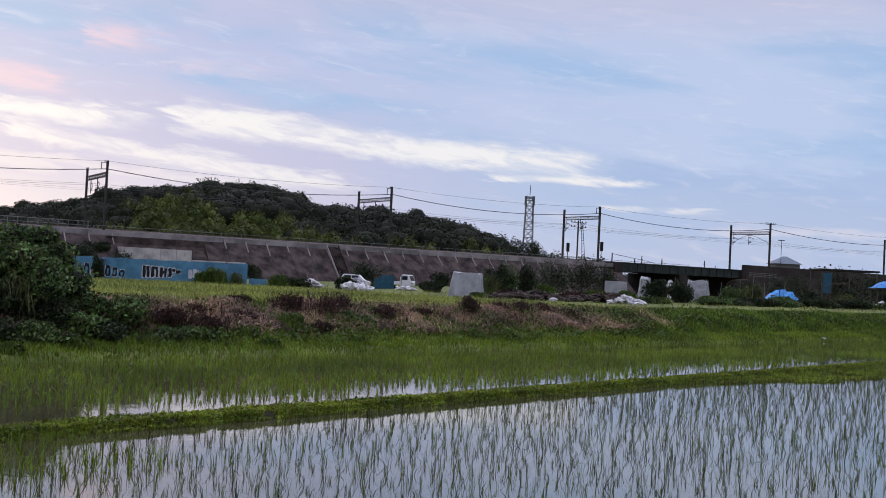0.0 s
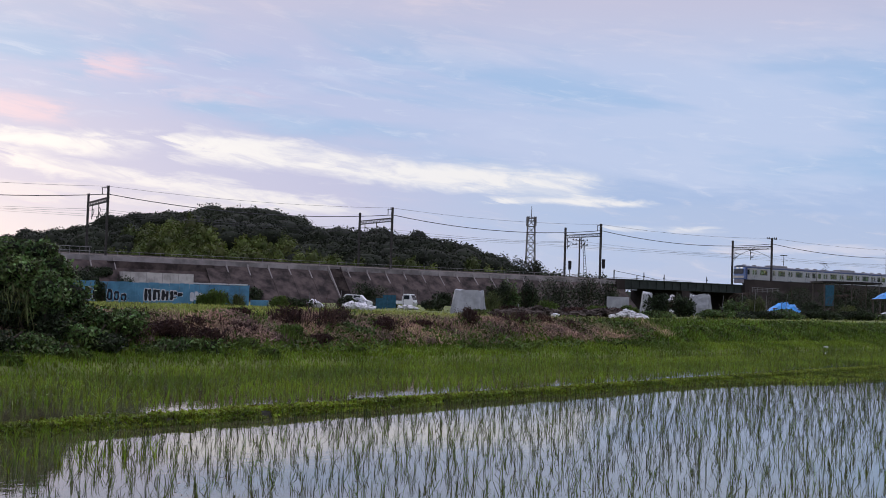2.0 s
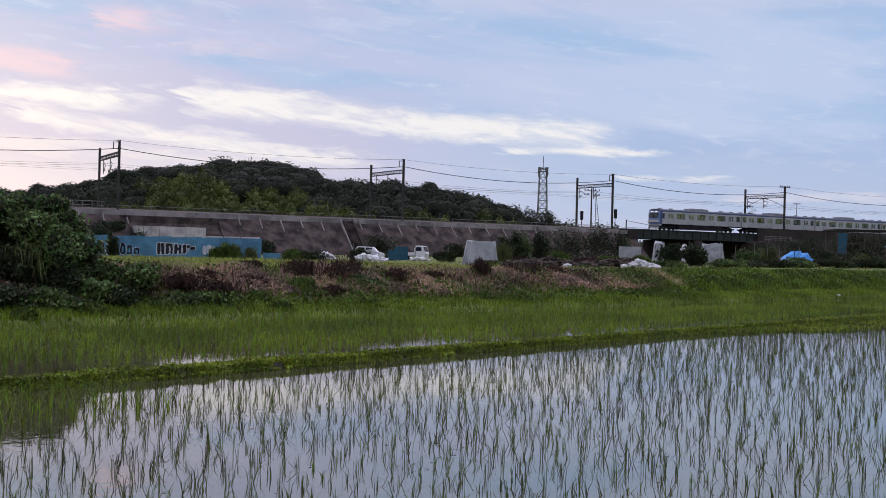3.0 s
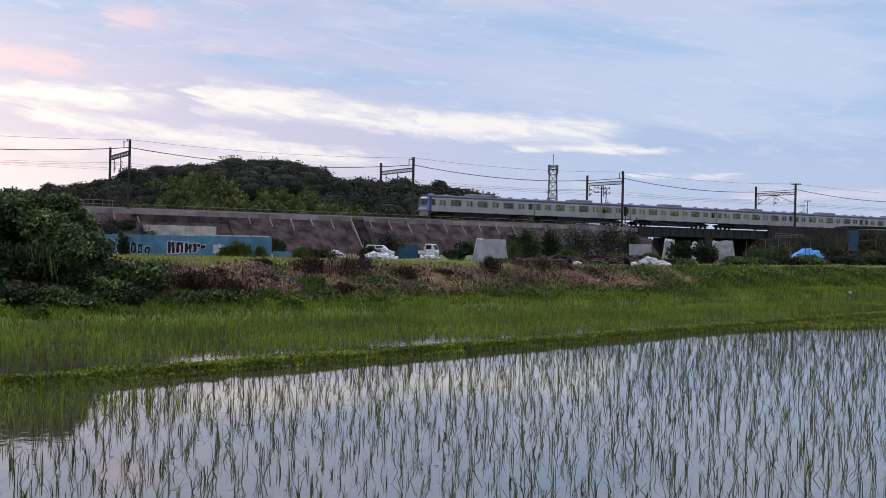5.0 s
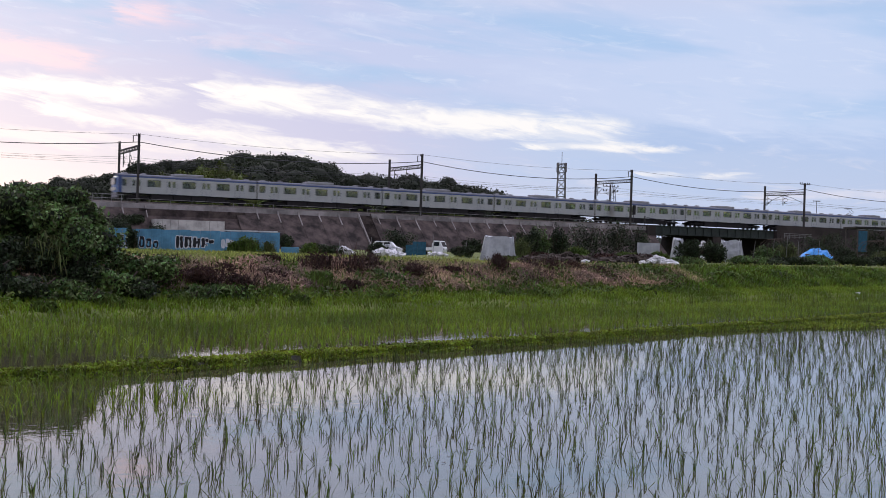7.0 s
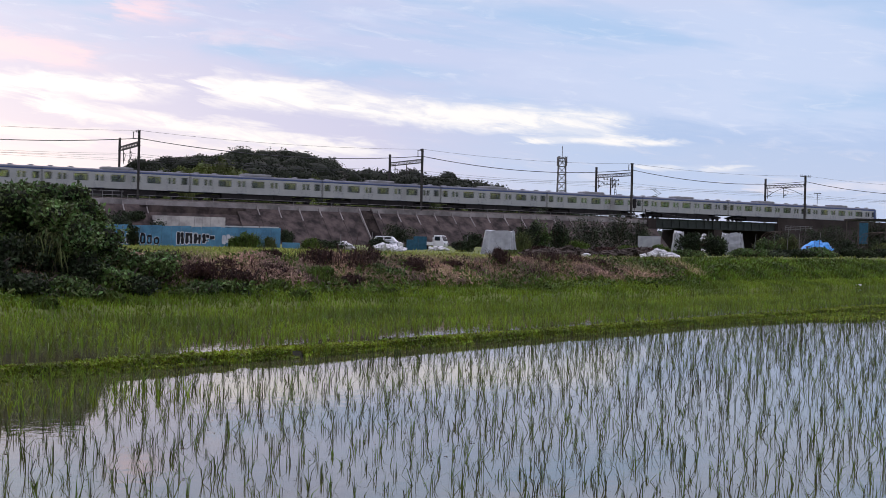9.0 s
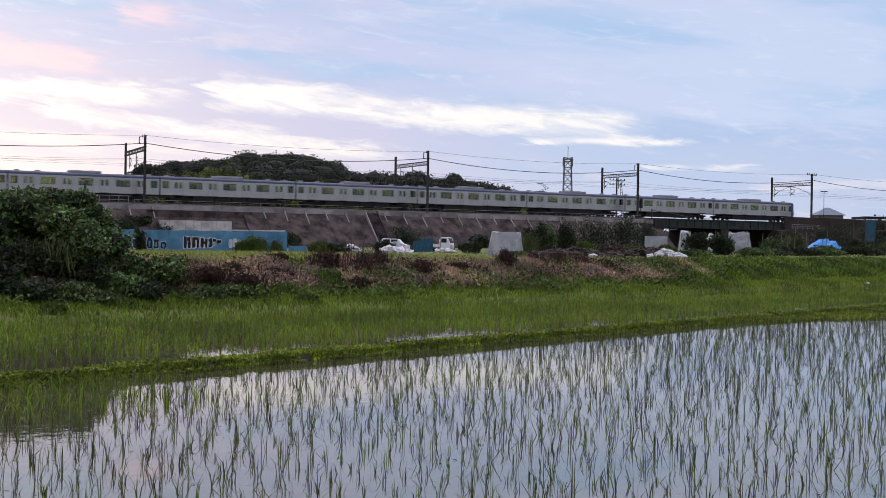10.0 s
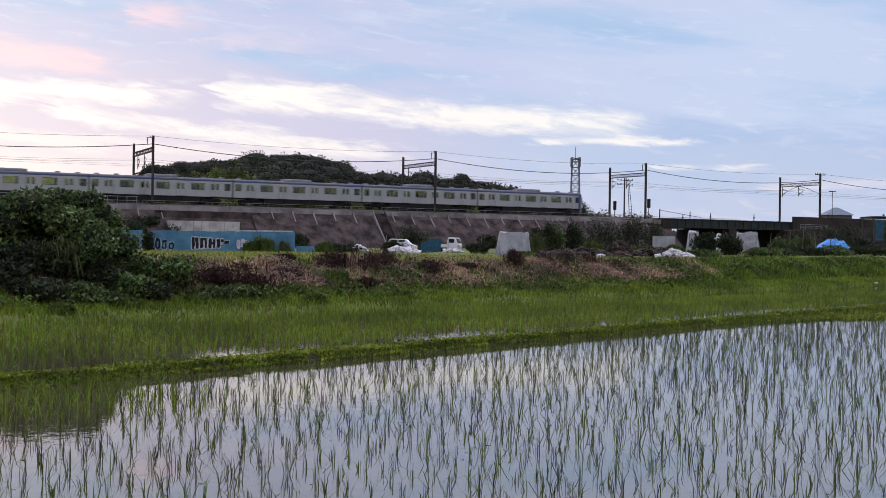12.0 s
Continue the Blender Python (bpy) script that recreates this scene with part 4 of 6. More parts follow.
    # ends
    for sign in (-1, 1):
        cab = (kind == "front" and sign < 0) or (kind == "rear" and sign > 0)
        if cab:
            bm = bmesh.new()
            xs = sign * 9.75
            nose = [(1.05, 0.30), (1.55, 0.36), (2.0, 0.34), (3.0, 0.12), (3.45, -0.05)]
            rows = []
            for z, out in nose:
                ww = 1.40 if z < 3.2 else 1.3
                rows.append([bm.verts.new((xs + sign * (out * (1 - (abs(q) ** 3) * 0.55)), q * ww, z)) for q in (-1, -0.7, -0.3, 0.3, 0.7, 1)])
            for p, q in zip(rows, rows[1:]):
                for i in range(5):
                    bm.faces.new((p[i], p[i + 1], q[i + 1], q[i]))
            back = [[bm.verts.new((xs - sign * 0.05, q * 1.39, z)) for q in (-1, 1)] for z, _ in nose]
            for i in range(4):
                bm.faces.new((rows[i][0], rows[i + 1][0], back[i + 1][0], back[i][0]))
                bm.faces.new((rows[i][5], rows[i + 1][5], back[i + 1][1], back[i][1]))
            bm.faces.new([*rows[-1], back[-1][1], back[-1][0]])
            bm.faces.new([*rows[0], back[0][1], back[0][0]])
            bmesh.ops.recalc_face_normals(bm, faces=bm.faces)
            face = part("cab_front", bm, M["cab"] if kind == "front" else M["stainless"], car, "cab end of the train")
            bm = bmesh.new()
            box(bm, xs + sign * 0.26 - 0.12, xs + sign * 0.26 + 0.12, -1.12, 1.12, 2.08, 2.95)
            part("windscreen", bm, M["window"], face)
            bm = bmesh.new()
            box(bm, xs + sign * 0.3 - 0.1, xs + sign * 0.3 + 0.1, -1.25, 1.25, 1.30, 1.72)
            part("cream_panel", bm, M["cream"], face)
            for y in (-1, 1):
                bm = bmesh.new()
                x0, x1 = sorted((xs - sign * 0.55, xs - sign * 0.05))
                y2, y3 = sorted((y * 1.404, y * 1.42))
                box(bm, x0, x1, y2, y3, 1.06, 3.32)
                part("cab_band", bm, M["stripe"], face, "navy band beside the cab")
                bm = bmesh.new()
                x0, x1 = sorted((xs - sign * 0.95, xs - sign * 0.62))
                box(bm, x0, x1, y2, y3, 2.05, 2.85)
                part("cab_window", bm, M["window"], face)
            for y in (-0.85, 0.85):
                bm = bmesh.new()
                if kind == "front":
                    blob(bm, (xs + sign * 0.10, y * 0.6, 3.18), (0.07, 0.36, 0.10), 0, 0, sub=2)
                else:
                    blob(bm, (xs + sign * 0.36, y, 1.5), (0.06, 0.16, 0.11), 0, 0, sub=2)
                part("headlight", bm, M["headlamp"] if kind == "front" else M["tail"], face)
            bm = bmesh.new()
            box(bm, xs + sign * 0.1 - 0.15, xs + sign * 0.1 + 0.15, -1.2, 1.2, 0.35, 1.03, 0.05)
            part("skirt", bm, M["unit_grey"], face)
        else:
            bm = bmesh.new()
            x0 = sign * 9.75
            box(bm, min(x0, x0 + sign * 0.08), max(x0, x0 + sign * 0.08), -1.05, 1.05, 1.05, 3.40, 0.03)
            part("gangway", bm, M["rubber"], car, "black gangway bellows")
    return car


train = [build_car("front", 1), build_car("middle", 2)]
plain = build_car("middle", 1)
train.append(plain)
for i in range(3, 9):
    train.append(copy_thing(train[1] if i in (4, 7) else plain, Matrix.Identity(4)))
train.append(build_car("rear", 1))


# ---------------------------------------------------------------- hill and distance
RIDGE = [(-0.62, 0.010), (-0.45, 0.024), (-0.345, 0.0385), (-0.326, 0.0440), (-0.310, 0.0500), (-0.294, 0.0525), (-0.263, 0.0557), (-0.247, 0.0575), (-0.228, 0.0635), (-0.216, 0.0700), (-0.204, 0.0722),
         (-0.176, 0.0728), (-0.168, 0.0749), (-0.130, 0.0785), (-0.109, 0.0800), (-0.096, 0.0785), (-0.088, 0.0745), (-0.079, 0.0690), (-0.071, 0.0628), (-0.054, 0.0645), (-0.033, 0.0624), (-0.015, 0.0640),
         (0.013, 0.0625), (0.026, 0.0586), (0.051, 0.0545), (0.064, 0.0490), (0.078, 0.0425), (0.091, 0.030), (0.105, 0.010)]


def ridge_height(a):
    return (float(np.interp(a, [r[0] for r in RIDGE], [r[1] for r in RIDGE], left=0.010, right=0.010)) - 0.0058) * 330.0


def hill_height(x, y):
    """A wooded ridge 330 m off that falls toward the railway and away behind."""
    top = ridge_height(x / 330.0)
    k = (y - 330.0) / (105.0 if y < 330 else 90.0)
    return max(0.0, top * max(0.0, 1 - k * k)) if abs(k) < 1 else 0.0


def ball():
    """Vertices and faces of a unit ball, for crowns."""
    bm = bmesh.new()
    bmesh.ops.create_icosphere(bm, subdivisions=2, radius=1)
    bm.verts.ensure_lookup_table()
    got = np.array([v.co[:] for v in bm.verts]), np.array([[v.index for v in f.verts] for f in bm.faces])
    bm.free()
    return got


BALL = ball()


def crown_core(c, r, seed):
    """Fills the inside of a crown with an added lumpy closed body."""
    v, f = BALL
    k = np.array([1 + 0.28 * noise.noise(Vector(q) * 2.2 + Vector((seed * 5.7, seed, 0))) + 0.17 * noise.noise(Vector(q) * 5.5 + Vector((0, seed * 3.3, 2))) for q in v])
    return np.asarray(c) + v * np.asarray(r) * k[:, None], f


def build_hill():
    xs, ys = np.arange(-215, 52, 6.0), np.arange(222, 426, 6.0)
    verts = [(x, y, 0.8 + max(0, hill_height(x, y) - 5.0)) for x in xs for y in ys]
    k = len(ys)
    faces = [(i * k + j, (i + 1) * k + j, (i + 1) * k + j + 1, i * k + j + 1) for i in range(len(xs) - 1) for j in range(k - 1)]
    tagged(raw("hill", verts, faces, M["hill"], smooth=True), "dark wooded hill behind the railway", "hill", kind="structure")
    dark, light, cores, glades = [], [], [], []
    for i in range(1650):
        x, y = rng.uniform(-205, 45), 226 + 112 * rng.uniform() ** 0.85
        h = hill_height(x, y)
        if h < 3:
            continue
        r = rng.uniform(2.6, 5.6)
        c = np.array([x, y, 0.8 + max(1.5, h - r * 0.55 + rng.normal(0, 0.7))])
        grove = noise.noise(Vector((x * 0.07, y * 0.07, 4)))
        south = y < (278 if x < -22 else 270) + 26 * noise.noise(Vector((x * 0.05 + 3, 1.5, 0))) and -62 + 12 * grove < x < 34 and grove > (-0.32 if x < -24 else 0.02)
        if south:
            for q in range(3):
                top = c + np.array([rng.normal(0, 2.2), rng.normal(0, 2.2), rng.uniform(-1.4, 1.0)])
                glades.append(crown_core(top, (1.5, 1.5, r * 0.55), i + q))
                light.append(shell_points(250, top, (1.75, 1.75, r * 0.68), 0.22, 0.40, i + q))
        else:
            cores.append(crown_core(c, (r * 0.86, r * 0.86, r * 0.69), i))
            dark.append(shell_points(620, c, (r * 0.94, r * 0.94, r * 0.76), 0.10, 0.28, i))
    v, f = leaves(np.concatenate(dark), 0.44, 0.8)
    tagged(raw("dark_woods", v, f, M["pine"], smooth=True), "dense dark evergreen trees covering the hill", "woods", kind="stuff")
    v, f = leaves(np.concatenate(light), 0.75, 0.5, 0.4)
    tagged(raw("bamboo_woods", v, f, M["bamboo"], smooth=True), "lighter yellow-green bamboo grove on the hillside", "woods", kind="stuff")
    v, f = join(*glades)
    tagged(raw("inner_bamboo", v, f, M["bamboo"], smooth=True), "dense inside of the bamboo crowns", "woods", kind="stuff")
    # crown cores: the shade behind the leaves is put into their colour
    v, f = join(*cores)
    tagged(raw("woods_shade_cores", v, f, M["shade"], smooth=True), "near-black bodies painted as shade inside the tree crowns", "woods", kind="stuff")
    # low woods along the horizon
    pts = []
    for i in range(420):
        x, y = rng.uniform(40, 420), rng.uniform(420, 560)
        h = (11.2 if x > 150 else 5.5) + 2.2 * noise.noise(Vector((x * 0.03, 1, 0)))
        pts.append(shell_points(110, (x, y, 1 + h * 0.6), (5, 5, h * 0.7), 0.5, 0.3, i))
    v, f = leaves(np.concatenate(pts), 0.95, 0.75)
    tagged(raw("distant_woods", v, f, M["pine"]), "low dark tree line far behind the railway", "woods", kind="stuff")


build_hill()


def build_tree(name, m, height, width, material, label, seed, count=1500, size=0.28, trunk=0.3, flat=1.0, category="tree"):
    """A tapered trunk with limbs and a crown of leaf clumps."""
    t = thing(name, m, label, category)
    r = random.Random(seed)
    bm = bmesh.new()
    bmesh.ops.create_cone(bm, cap_ends=True, segments=7, radius1=0.06 * height * 0.5, radius2=0.02 * height * 0.5, depth=height * 0.7, matrix=Matrix.Translation((0, 0, height * 0.35)))
    tips = []
    for i in range(7):
        a = r.uniform(0, 6.28)
        z0 = height * r.uniform(0.25, 0.6)
        tip = (math.cos(a) * width * r.uniform(0.25, 0.42), math.sin(a) * width * flat * r.uniform(0.25, 0.42), z0 + height * r.uniform(0.12, 0.32))
        bar(bm, (0, 0, z0), tip, 0.012 * height * 0.5, 5)
        tips.append(tip)
    part("trunk", bm, M["wood"], t)
    tips += [(0, 0, height * 0.8), (0.1 * width, 0, height * 0.55)]
    groups = []
    for i, c in enumerate(tips):
        k = r.uniform(0.7, 1.15)
        groups.append(shell_points(count // len(tips), c, (width * 0.25 * k, width * 0.25 * flat * k, height * 0.2 * k), 0.6, 0.4, seed + i))
    v, f = leaves(np.concatenate(groups), size, 0.55)
    v[:, 2] = np.maximum(v[:, 2], 0.02)
    raw("crown", v, f, material, t)
    return t


def build_shrub(name, x, y, z, rx, ry, h, material, label, seed, count=1800, size=0.22, category="shrub", stems=5, lumps=8, aspect=0.6):
    """Many stems from the ground under overlapping clumps of leaves."""
    t = thing(name, pose(x, y, z), label, category)
    r = random.Random(seed)
    groups = []
    for i in range(stems):
        tip = (r.uniform(-0.7, 0.7) * rx, r.uniform(-0.7, 0.7) * ry, h * r.uniform(0.5, 0.85))
        bm = bmesh.new()
        bar(bm, (tip[0] * 0.35, tip[1] * 0.35, 0), tip, 0.02 + 0.004 * h, 5)
        part("stem", bm, M["wood"], t)
    for i in range(lumps):
        a, q = r.uniform(0, 6.28), r.uniform(0.1, 0.62)
        c = (math.cos(a) * q * rx, math.sin(a) * q * ry, h * r.uniform(0.2, 0.64))
        groups.append(shell_points(count // lumps, c, (rx * r.uniform(0.32, 0.5), ry * r.uniform(0.32, 0.5), h * r.uniform(0.28, 0.38)), 0.5, 0.35, seed + i))
    got = [leaves(np.concatenate(groups), size, aspect)]
    if material in (M["reed"], M["weeds"]):
        k = 500
        p = np.stack([rng.normal(0, rx * 0.5, k), rng.normal(0, ry * 0.5, k), np.zeros(k)], 1)
        tall = blades(p, h * np.exp(-(p[:, 0] / rx) ** 2), 0.5, 0.035)
        got = [tall, (got[0][0][:len(groups[0]) * 8], got[0][1][:len(groups[0]) * 2])] if material == M["reed"] else [got[0], tall]
    if aspect < 0.5:
        p = np.stack([rng.normal(0, rx * 0.5, 70), rng.normal(0, ry * 0.5, 70), rng.uniform(0, h * 0.35, 70)], 1)
        got.append(blades(p, h * 0.9, 1.0, 0.025))
    v, f = join(*got)
    v[:, 2] = np.maximum(v[:, 2], 0.01)
    raw("foliage", v, f, material, t)
    return t


def land(x, y):
    """Height of the land at a place."""
    return bank_height(x * E[0] + y * E[1], x * N[0] + y * N[1])


# ---------------------------------------------------------------- the tower and the house behind the railway
def build_tower():
    t = thing("radio_tower", pose(66.5, 600, 1.2), "pale steel lattice radio tower with antennas", "tower")
    H = 47.0

    def half(z):
        return 2.9 - 1.2 * z / H
    for sx in (-1, 1):
        for sy in (-1, 1):
            bm = bmesh.new()
            bar(bm, (sx * half(0), sy * half(0), 0), (sx * half(H), sy * half(H), H), 0.24, 5)
            part("leg", bm, M["galv"], t)
    bm = bmesh.new()
    z = 2.0
    while z < H:
        h, h2 = half(z), half(min(H, z + 4))
        for sy in (-1, 1):
            bar(bm, (-h, sy * h, z), (h, sy * h, z), 0.13, 4)
            bar(bm, (sy * h, -h, z), (sy * h, h, z), 0.13, 4)
            for lean in (-1, 1):
                bar(bm, (-h * lean, sy * h, z), (h2 * lean, sy * h2, min(H, z + 4)), 0.11, 4)
        z += 4
    part("bracing", bm, M["galv"], t)
    for zz in (H - 2.2,):
        bm = bmesh.new()
        box(bm, -2.1, 2.1, -2.1, 2.1, zz - 0.12, zz + 0.12)
        for sx in (-2.2, 2.2):
            for sy in (-2.2, 0, 2.2):
                bar(bm, (sx, sy, zz - 2.5), (sx, sy, zz + 2.2), 0.22, 5)
        part("platform", bm, M["galv"], t)
    bm = bmesh.new()
    bar(bm, (0, 0, H - 2), (0, 0, H + 5.5), 0.16, 5)
    part("aerial", bm, M["galv"], t)


def build_back_woods():
    pts = []
    for i in range(60):
        s = rng.uniform(70, 300)
        q = track(s, rng.uniform(24, 34))
        h = rng.uniform(1.8, 2.7) if s > 118 else rng.uniform(2.4, 3.8)
        pts.append(shell_points(300, (q.x, q.y, 1 + h), (3.2, 2.4, h), 0.5, 0.3, i))
    solid = []
    for i in range(16):
        q = track(rng.uniform(88, 112), rng.uniform(25, 30))
        pts.append(shell_points(420, (q.x, q.y, 6.2), (rng.uniform(1.0, 1.9), 1.4, rng.uniform(2.4, 3.3)), 0.5, 0.35, i))
    for i in range(90):
        q = track(rng.uniform(84, 140), rng.uniform(13.5, 20))
        h = rng.uniform(1.9, 2.5)
        pts.append(shell_points(200, (q.x, q.y, 1 + h), (2.6, 2.2, h), 0.4, 0.45, i))
        solid.append(crown_core((q.x, q.y, 1 + h), (2.2, 1.8, h * 0.85), i))
    v, f = join(leaves(np.concatenate(pts), 0.40, 0.7), *solid)
    v[:, 2] = np.maximum(v[:, 2], 1.0)
    tagged(raw("trackside_woods", v, f, M["dark_bush"]), "dark trees and scrub behind the bridge", "woods", kind="stuff")


build_back_woods()
build_tower()
for i, (x, y, h, w) in enumerate(((26.8, 250, 11.0, 7.5), (29.2, 252, 9.6, 6.0), (24.6, 248, 9.4, 5.0))):
    build_tree("tree", pose(x, y, 1.2), h, w, M["pine"], "small dark round tree behind the railway", 40 + i, 3200, 0.42)


def build_house():
    t = thing("house", pose(101, 305, 1.2), "small distant house with a hipped tiled roof", "house")
    bm = bmesh.new()
    box(bm, -3.1, 3.1, -3, 3, 0, 10.45)
    wall = part("wall", bm, M["plaster"], t)
    bm = bmesh.new()
    a = [bm.verts.new(p) for p in ((-3.7, -3.6, 10.4), (3.7, -3.6, 10.4), (3.7, 3.6, 10.4), (-3.7, 3.6, 10.4))]
    b = [bm.verts.new(p) for p in ((-0.5, 0, 12.4), (0.5, 0, 12.4))]
    for fce in ((a[0], a[1], b[1], b[0]), (a[1], a[2], b[1]), (a[2], a[3], b[0], b[1]), (a[3], a[0], b[0]), a[::-1]):
        bm.faces.new(fce)
    bmesh.ops.recalc_face_normals(bm, faces=bm.faces)
    part("roof", bm, M["roof_tile"], t)
    for x in (-2, 2):
        bm = bmesh.new()
        box(bm, x * 0.8 - 0.7, x * 0.8 + 0.7, -3.05, -2.98, 8.0, 9.3)
        part("window", bm, M["window"], wall)


build_house()


def build_lamp():
    t = thing("street_lamp", pose(98.4, 300, 1.2), "tall thin street lamp beside the distant house", "lamp")
    bm = bmesh.new()
    bar(bm, (0, 0, 0), (0, 0, 16.3), 0.07, 6)
    part("pole", bm, M["mast"], t)
    bm = bmesh.new()
    box(bm, -0.9, 0.9, -0.15, 0.15, 16.2, 16.4, 0.04)
    part("lamp_head", bm, M["mast"], t)


build_lamp()

# ---------------------------------------------------------------- blue hoarding
def build_hoarding():
    t = thing("hoarding", pose(0, 120, 1.16), "blue painted steel hoarding with sprayed graffiti", "fence")
    x = -36.0
    i = 0
    while x < -15.2:
        bm = bmesh.new()
        top = 2.16 + 0.03 * ((i * 7) % 3)
        box(bm, x, x + 0.98, -0.03, 0.03, 0, top, 0.012)
        for k in range(4):
            box(bm, x + 0.1 + k * 0.24, x + 0.18 + k * 0.24, -0.055, -0.03, 0.02, top - 0.05)
        part("panel", bm, M["blue"], t)
        x += 1.0
        i += 1
    for x0, x1 in ((-20.6, -18.9), (-18.8, -17.2), (-17.1, -15.2)):
        bm = bmesh.new()
        box(bm, x0, x1, -0.07, 0.05, 2.2, 2.34, 0.02)
        part("cap", bm, M["blue_cap"], t, "pale cap rail")
    for x in np.arange(-36, -15, 2.0):
        bm = bmesh.new()
        bar(bm, (x, 0.1, 0), (x, 0.1, 2.1), 0.03, 5)
        part("post", bm, M["galv"], t)
    # sprayed marks: plain rounded bars with pale outlines
    r = random.Random(3)
    level = [0.0]

    def mark(x, z, w, h, inner, outer, grow=0.07):
        level[0] += 0.0004
        for g, mat, d in ((grow, outer, -0.060 - level[0]), (0.0, inner, -0.064 - level[0])):
            bm = bmesh.new()
            pts = []
            for k in range(18):
                a = k / 18 * 2 * math.pi
                c, s = math.cos(a), math.sin(a)
                px = math.copysign(abs(c) ** 0.45, c) * (w / 2 + g)
                pz = math.copysign(abs(s) ** 0.45, s) * (h / 2 + g)
                pts.append(bm.verts.new((x + px + 0.04 * r.uniform(-1, 1), d, z + pz + 0.04 * r.uniform(-1, 1))))
            f = bm.faces.new(pts)
            if f.normal.y > 0:
                f.normal_flip()
            part("painted_mark", bm, mat, t)
    black, white = M["spray_black"], M["spray_white"]
    for i in range(4):
        x = -25.3 + i * 0.86
        h = 1.2 - 0.1 * i
        mark(x, 0.98, 0.34, h, black, white, 0.08)
        if i == 1:
            mark(x + 0.42, 0.98, 0.24, h, black, white, 0.06)
            mark(x + 0.2, 0.98 + h * 0.36, 0.4, h * 0.24, black, white, 0.02)
        elif i == 2:
            mark(x + 0.40, 0.98 - 0.05, 0.26, h * 0.95, black, white, 0.06)
            mark(x + 0.2, 1.0, 0.3, h * 0.26, black, white, 0.02)
        else:
            mark(x + 0.36, 0.98 + h * 0.27, 0.32, h * 0.42, black, white, 0.06)
            mark(x + 0.30 + 0.12 * (i == 0), 0.98 - h * 0.22, 0.28, h * 0.5 * (i == 0) + 0.12, black, white, 0.05)
    mark(-21.9, 1.1, 0.5, 0.35, M["spray_black"], M["spray_white"], 0.05)
    for i in range(3):
        mark(-20.7 + i * 0.42, 0.9 + 0.12 * (i % 2), 0.34, 0.8, M["spray_white"], M["spray_white"], 0.04)
    for i in range(7):
        tall = 1.0 + 0.16 * ((i * 5) % 3) - 0.05 * i
        mark(-31.7 + i * 0.70, 0.30 + tall * 0.5, 0.50, tall, M["spray_black"], M["spray_white"], 0.04)
        mark(-31.7 + i * 0.70, 0.30 + tall * 0.45, 0.22, tall * 0.55, M["blue"], M["spray_black"], -0.01)
    t2 = thing("low_panel", pose(-13.9, 119.6, 1.2), "low blue panel leaning beside the hoarding", "panel")
    bm = bmesh.new()
    box(bm, -0.9, 0.9, -0.03, 0.03, 0, 0.75, 0.02)
    part("sheet", bm, M["blue"], t2)


build_hoarding()


# ---------------------------------------------------------------- truck and field things
def build_truck():
    z = land(0.45, 137)
    t = thing("kei_truck", pose(0.45, 137, z - 0.12, 0, 0, -24), "small white flatbed truck parked at the field edge", "truck")
    bm = bmesh.new()
    prof = [(0.35, 0.45), (1.62, 0.45), (1.70, 0.8), (1.62, 1.05), (1.28, 1.74), (0.45, 1.78), (0.35, 1.2)]
    a = [bm.verts.new((x, -0.70, zz)) for x, zz in prof]
    b = [bm.verts.new((x, 0.70, zz)) for x, zz in prof]
    for i in range(7):
        bm.faces.new((a[i], a[(i + 1) % 7], b[(i + 1) % 7], b[i]))
    bm.faces.new(a[::-1])
    bm.faces.new(b)
    bmesh.ops.recalc_face_normals(bm, faces=bm.faces)
    bmesh.ops.bevel(bm, geom=list(bm.edges), offset=0.04, segments=2, affect="EDGES")
    cab = part("cab", bm, M["paint"], t)
    bm = bmesh.new()
    q = [(1.60, 1.10), (1.31, 1.66)]
    v = [bm.verts.new((q[0][0] + 0.02, -0.6, q[0][1])), bm.verts.new((q[0][0] + 0.02, 0.6, q[0][1])), bm.verts.new((q[1][0] + 0.02, 0.55, q[1][1])), bm.verts.new((q[1][0] + 0.02, -0.55, q[1][1]))]
    bm.faces.new(v)
    bmesh.ops.solidify(bm, geom=bm.faces[:], thickness=0.01)
    part("windscreen", bm, M["window"], cab)
    for s in (-1, 1):
        bm = bmesh.new()
        box(bm, 0.55, 1.22, s * 0.705 - 0.012, s * 0.705 + 0.012, 1.15, 1.62, 0.01)
        part("side_window", bm, M["window"], cab)
        bm = bmesh.new()
        box(bm, 1.66, 1.74, s * 0.5 - 0.12, s * 0.5 + 0.12, 0.72, 0.9, 0.02)
        part("headlight", bm, M["sheet"], cab)
    bm = bmesh.new()
    box(bm, -1.65, 0.3, -0.7, 0.7, 0.62, 0.70)
    for y in (-0.7, 0.67):
        box(bm, -1.65, 0.3, y, y + 0.03, 0.70, 0.98)
    box(bm, -1.65, -1.62, -0.7, 0.7, 0.70, 0.98)
    box(bm, 0.28, 0.32, -0.7, 0.7, 0.70, 1.5)
    part("flatbed", bm, M["paint"], t)
    for x in (-1.0, 1.05):
        for y in (-0.62, 0.62):
            bm = bmesh.new()
            bmesh.ops.create_cone(bm, cap_ends=True, segments=16, radius1=0.27, radius2=0.27, depth=0.15, matrix=Matrix.Translation((x, y, 0.27)) @ Matrix.Rotation(radians(90), 4, "X"))
            part("wheel", bm, M["tyre"], t)


build_truck()


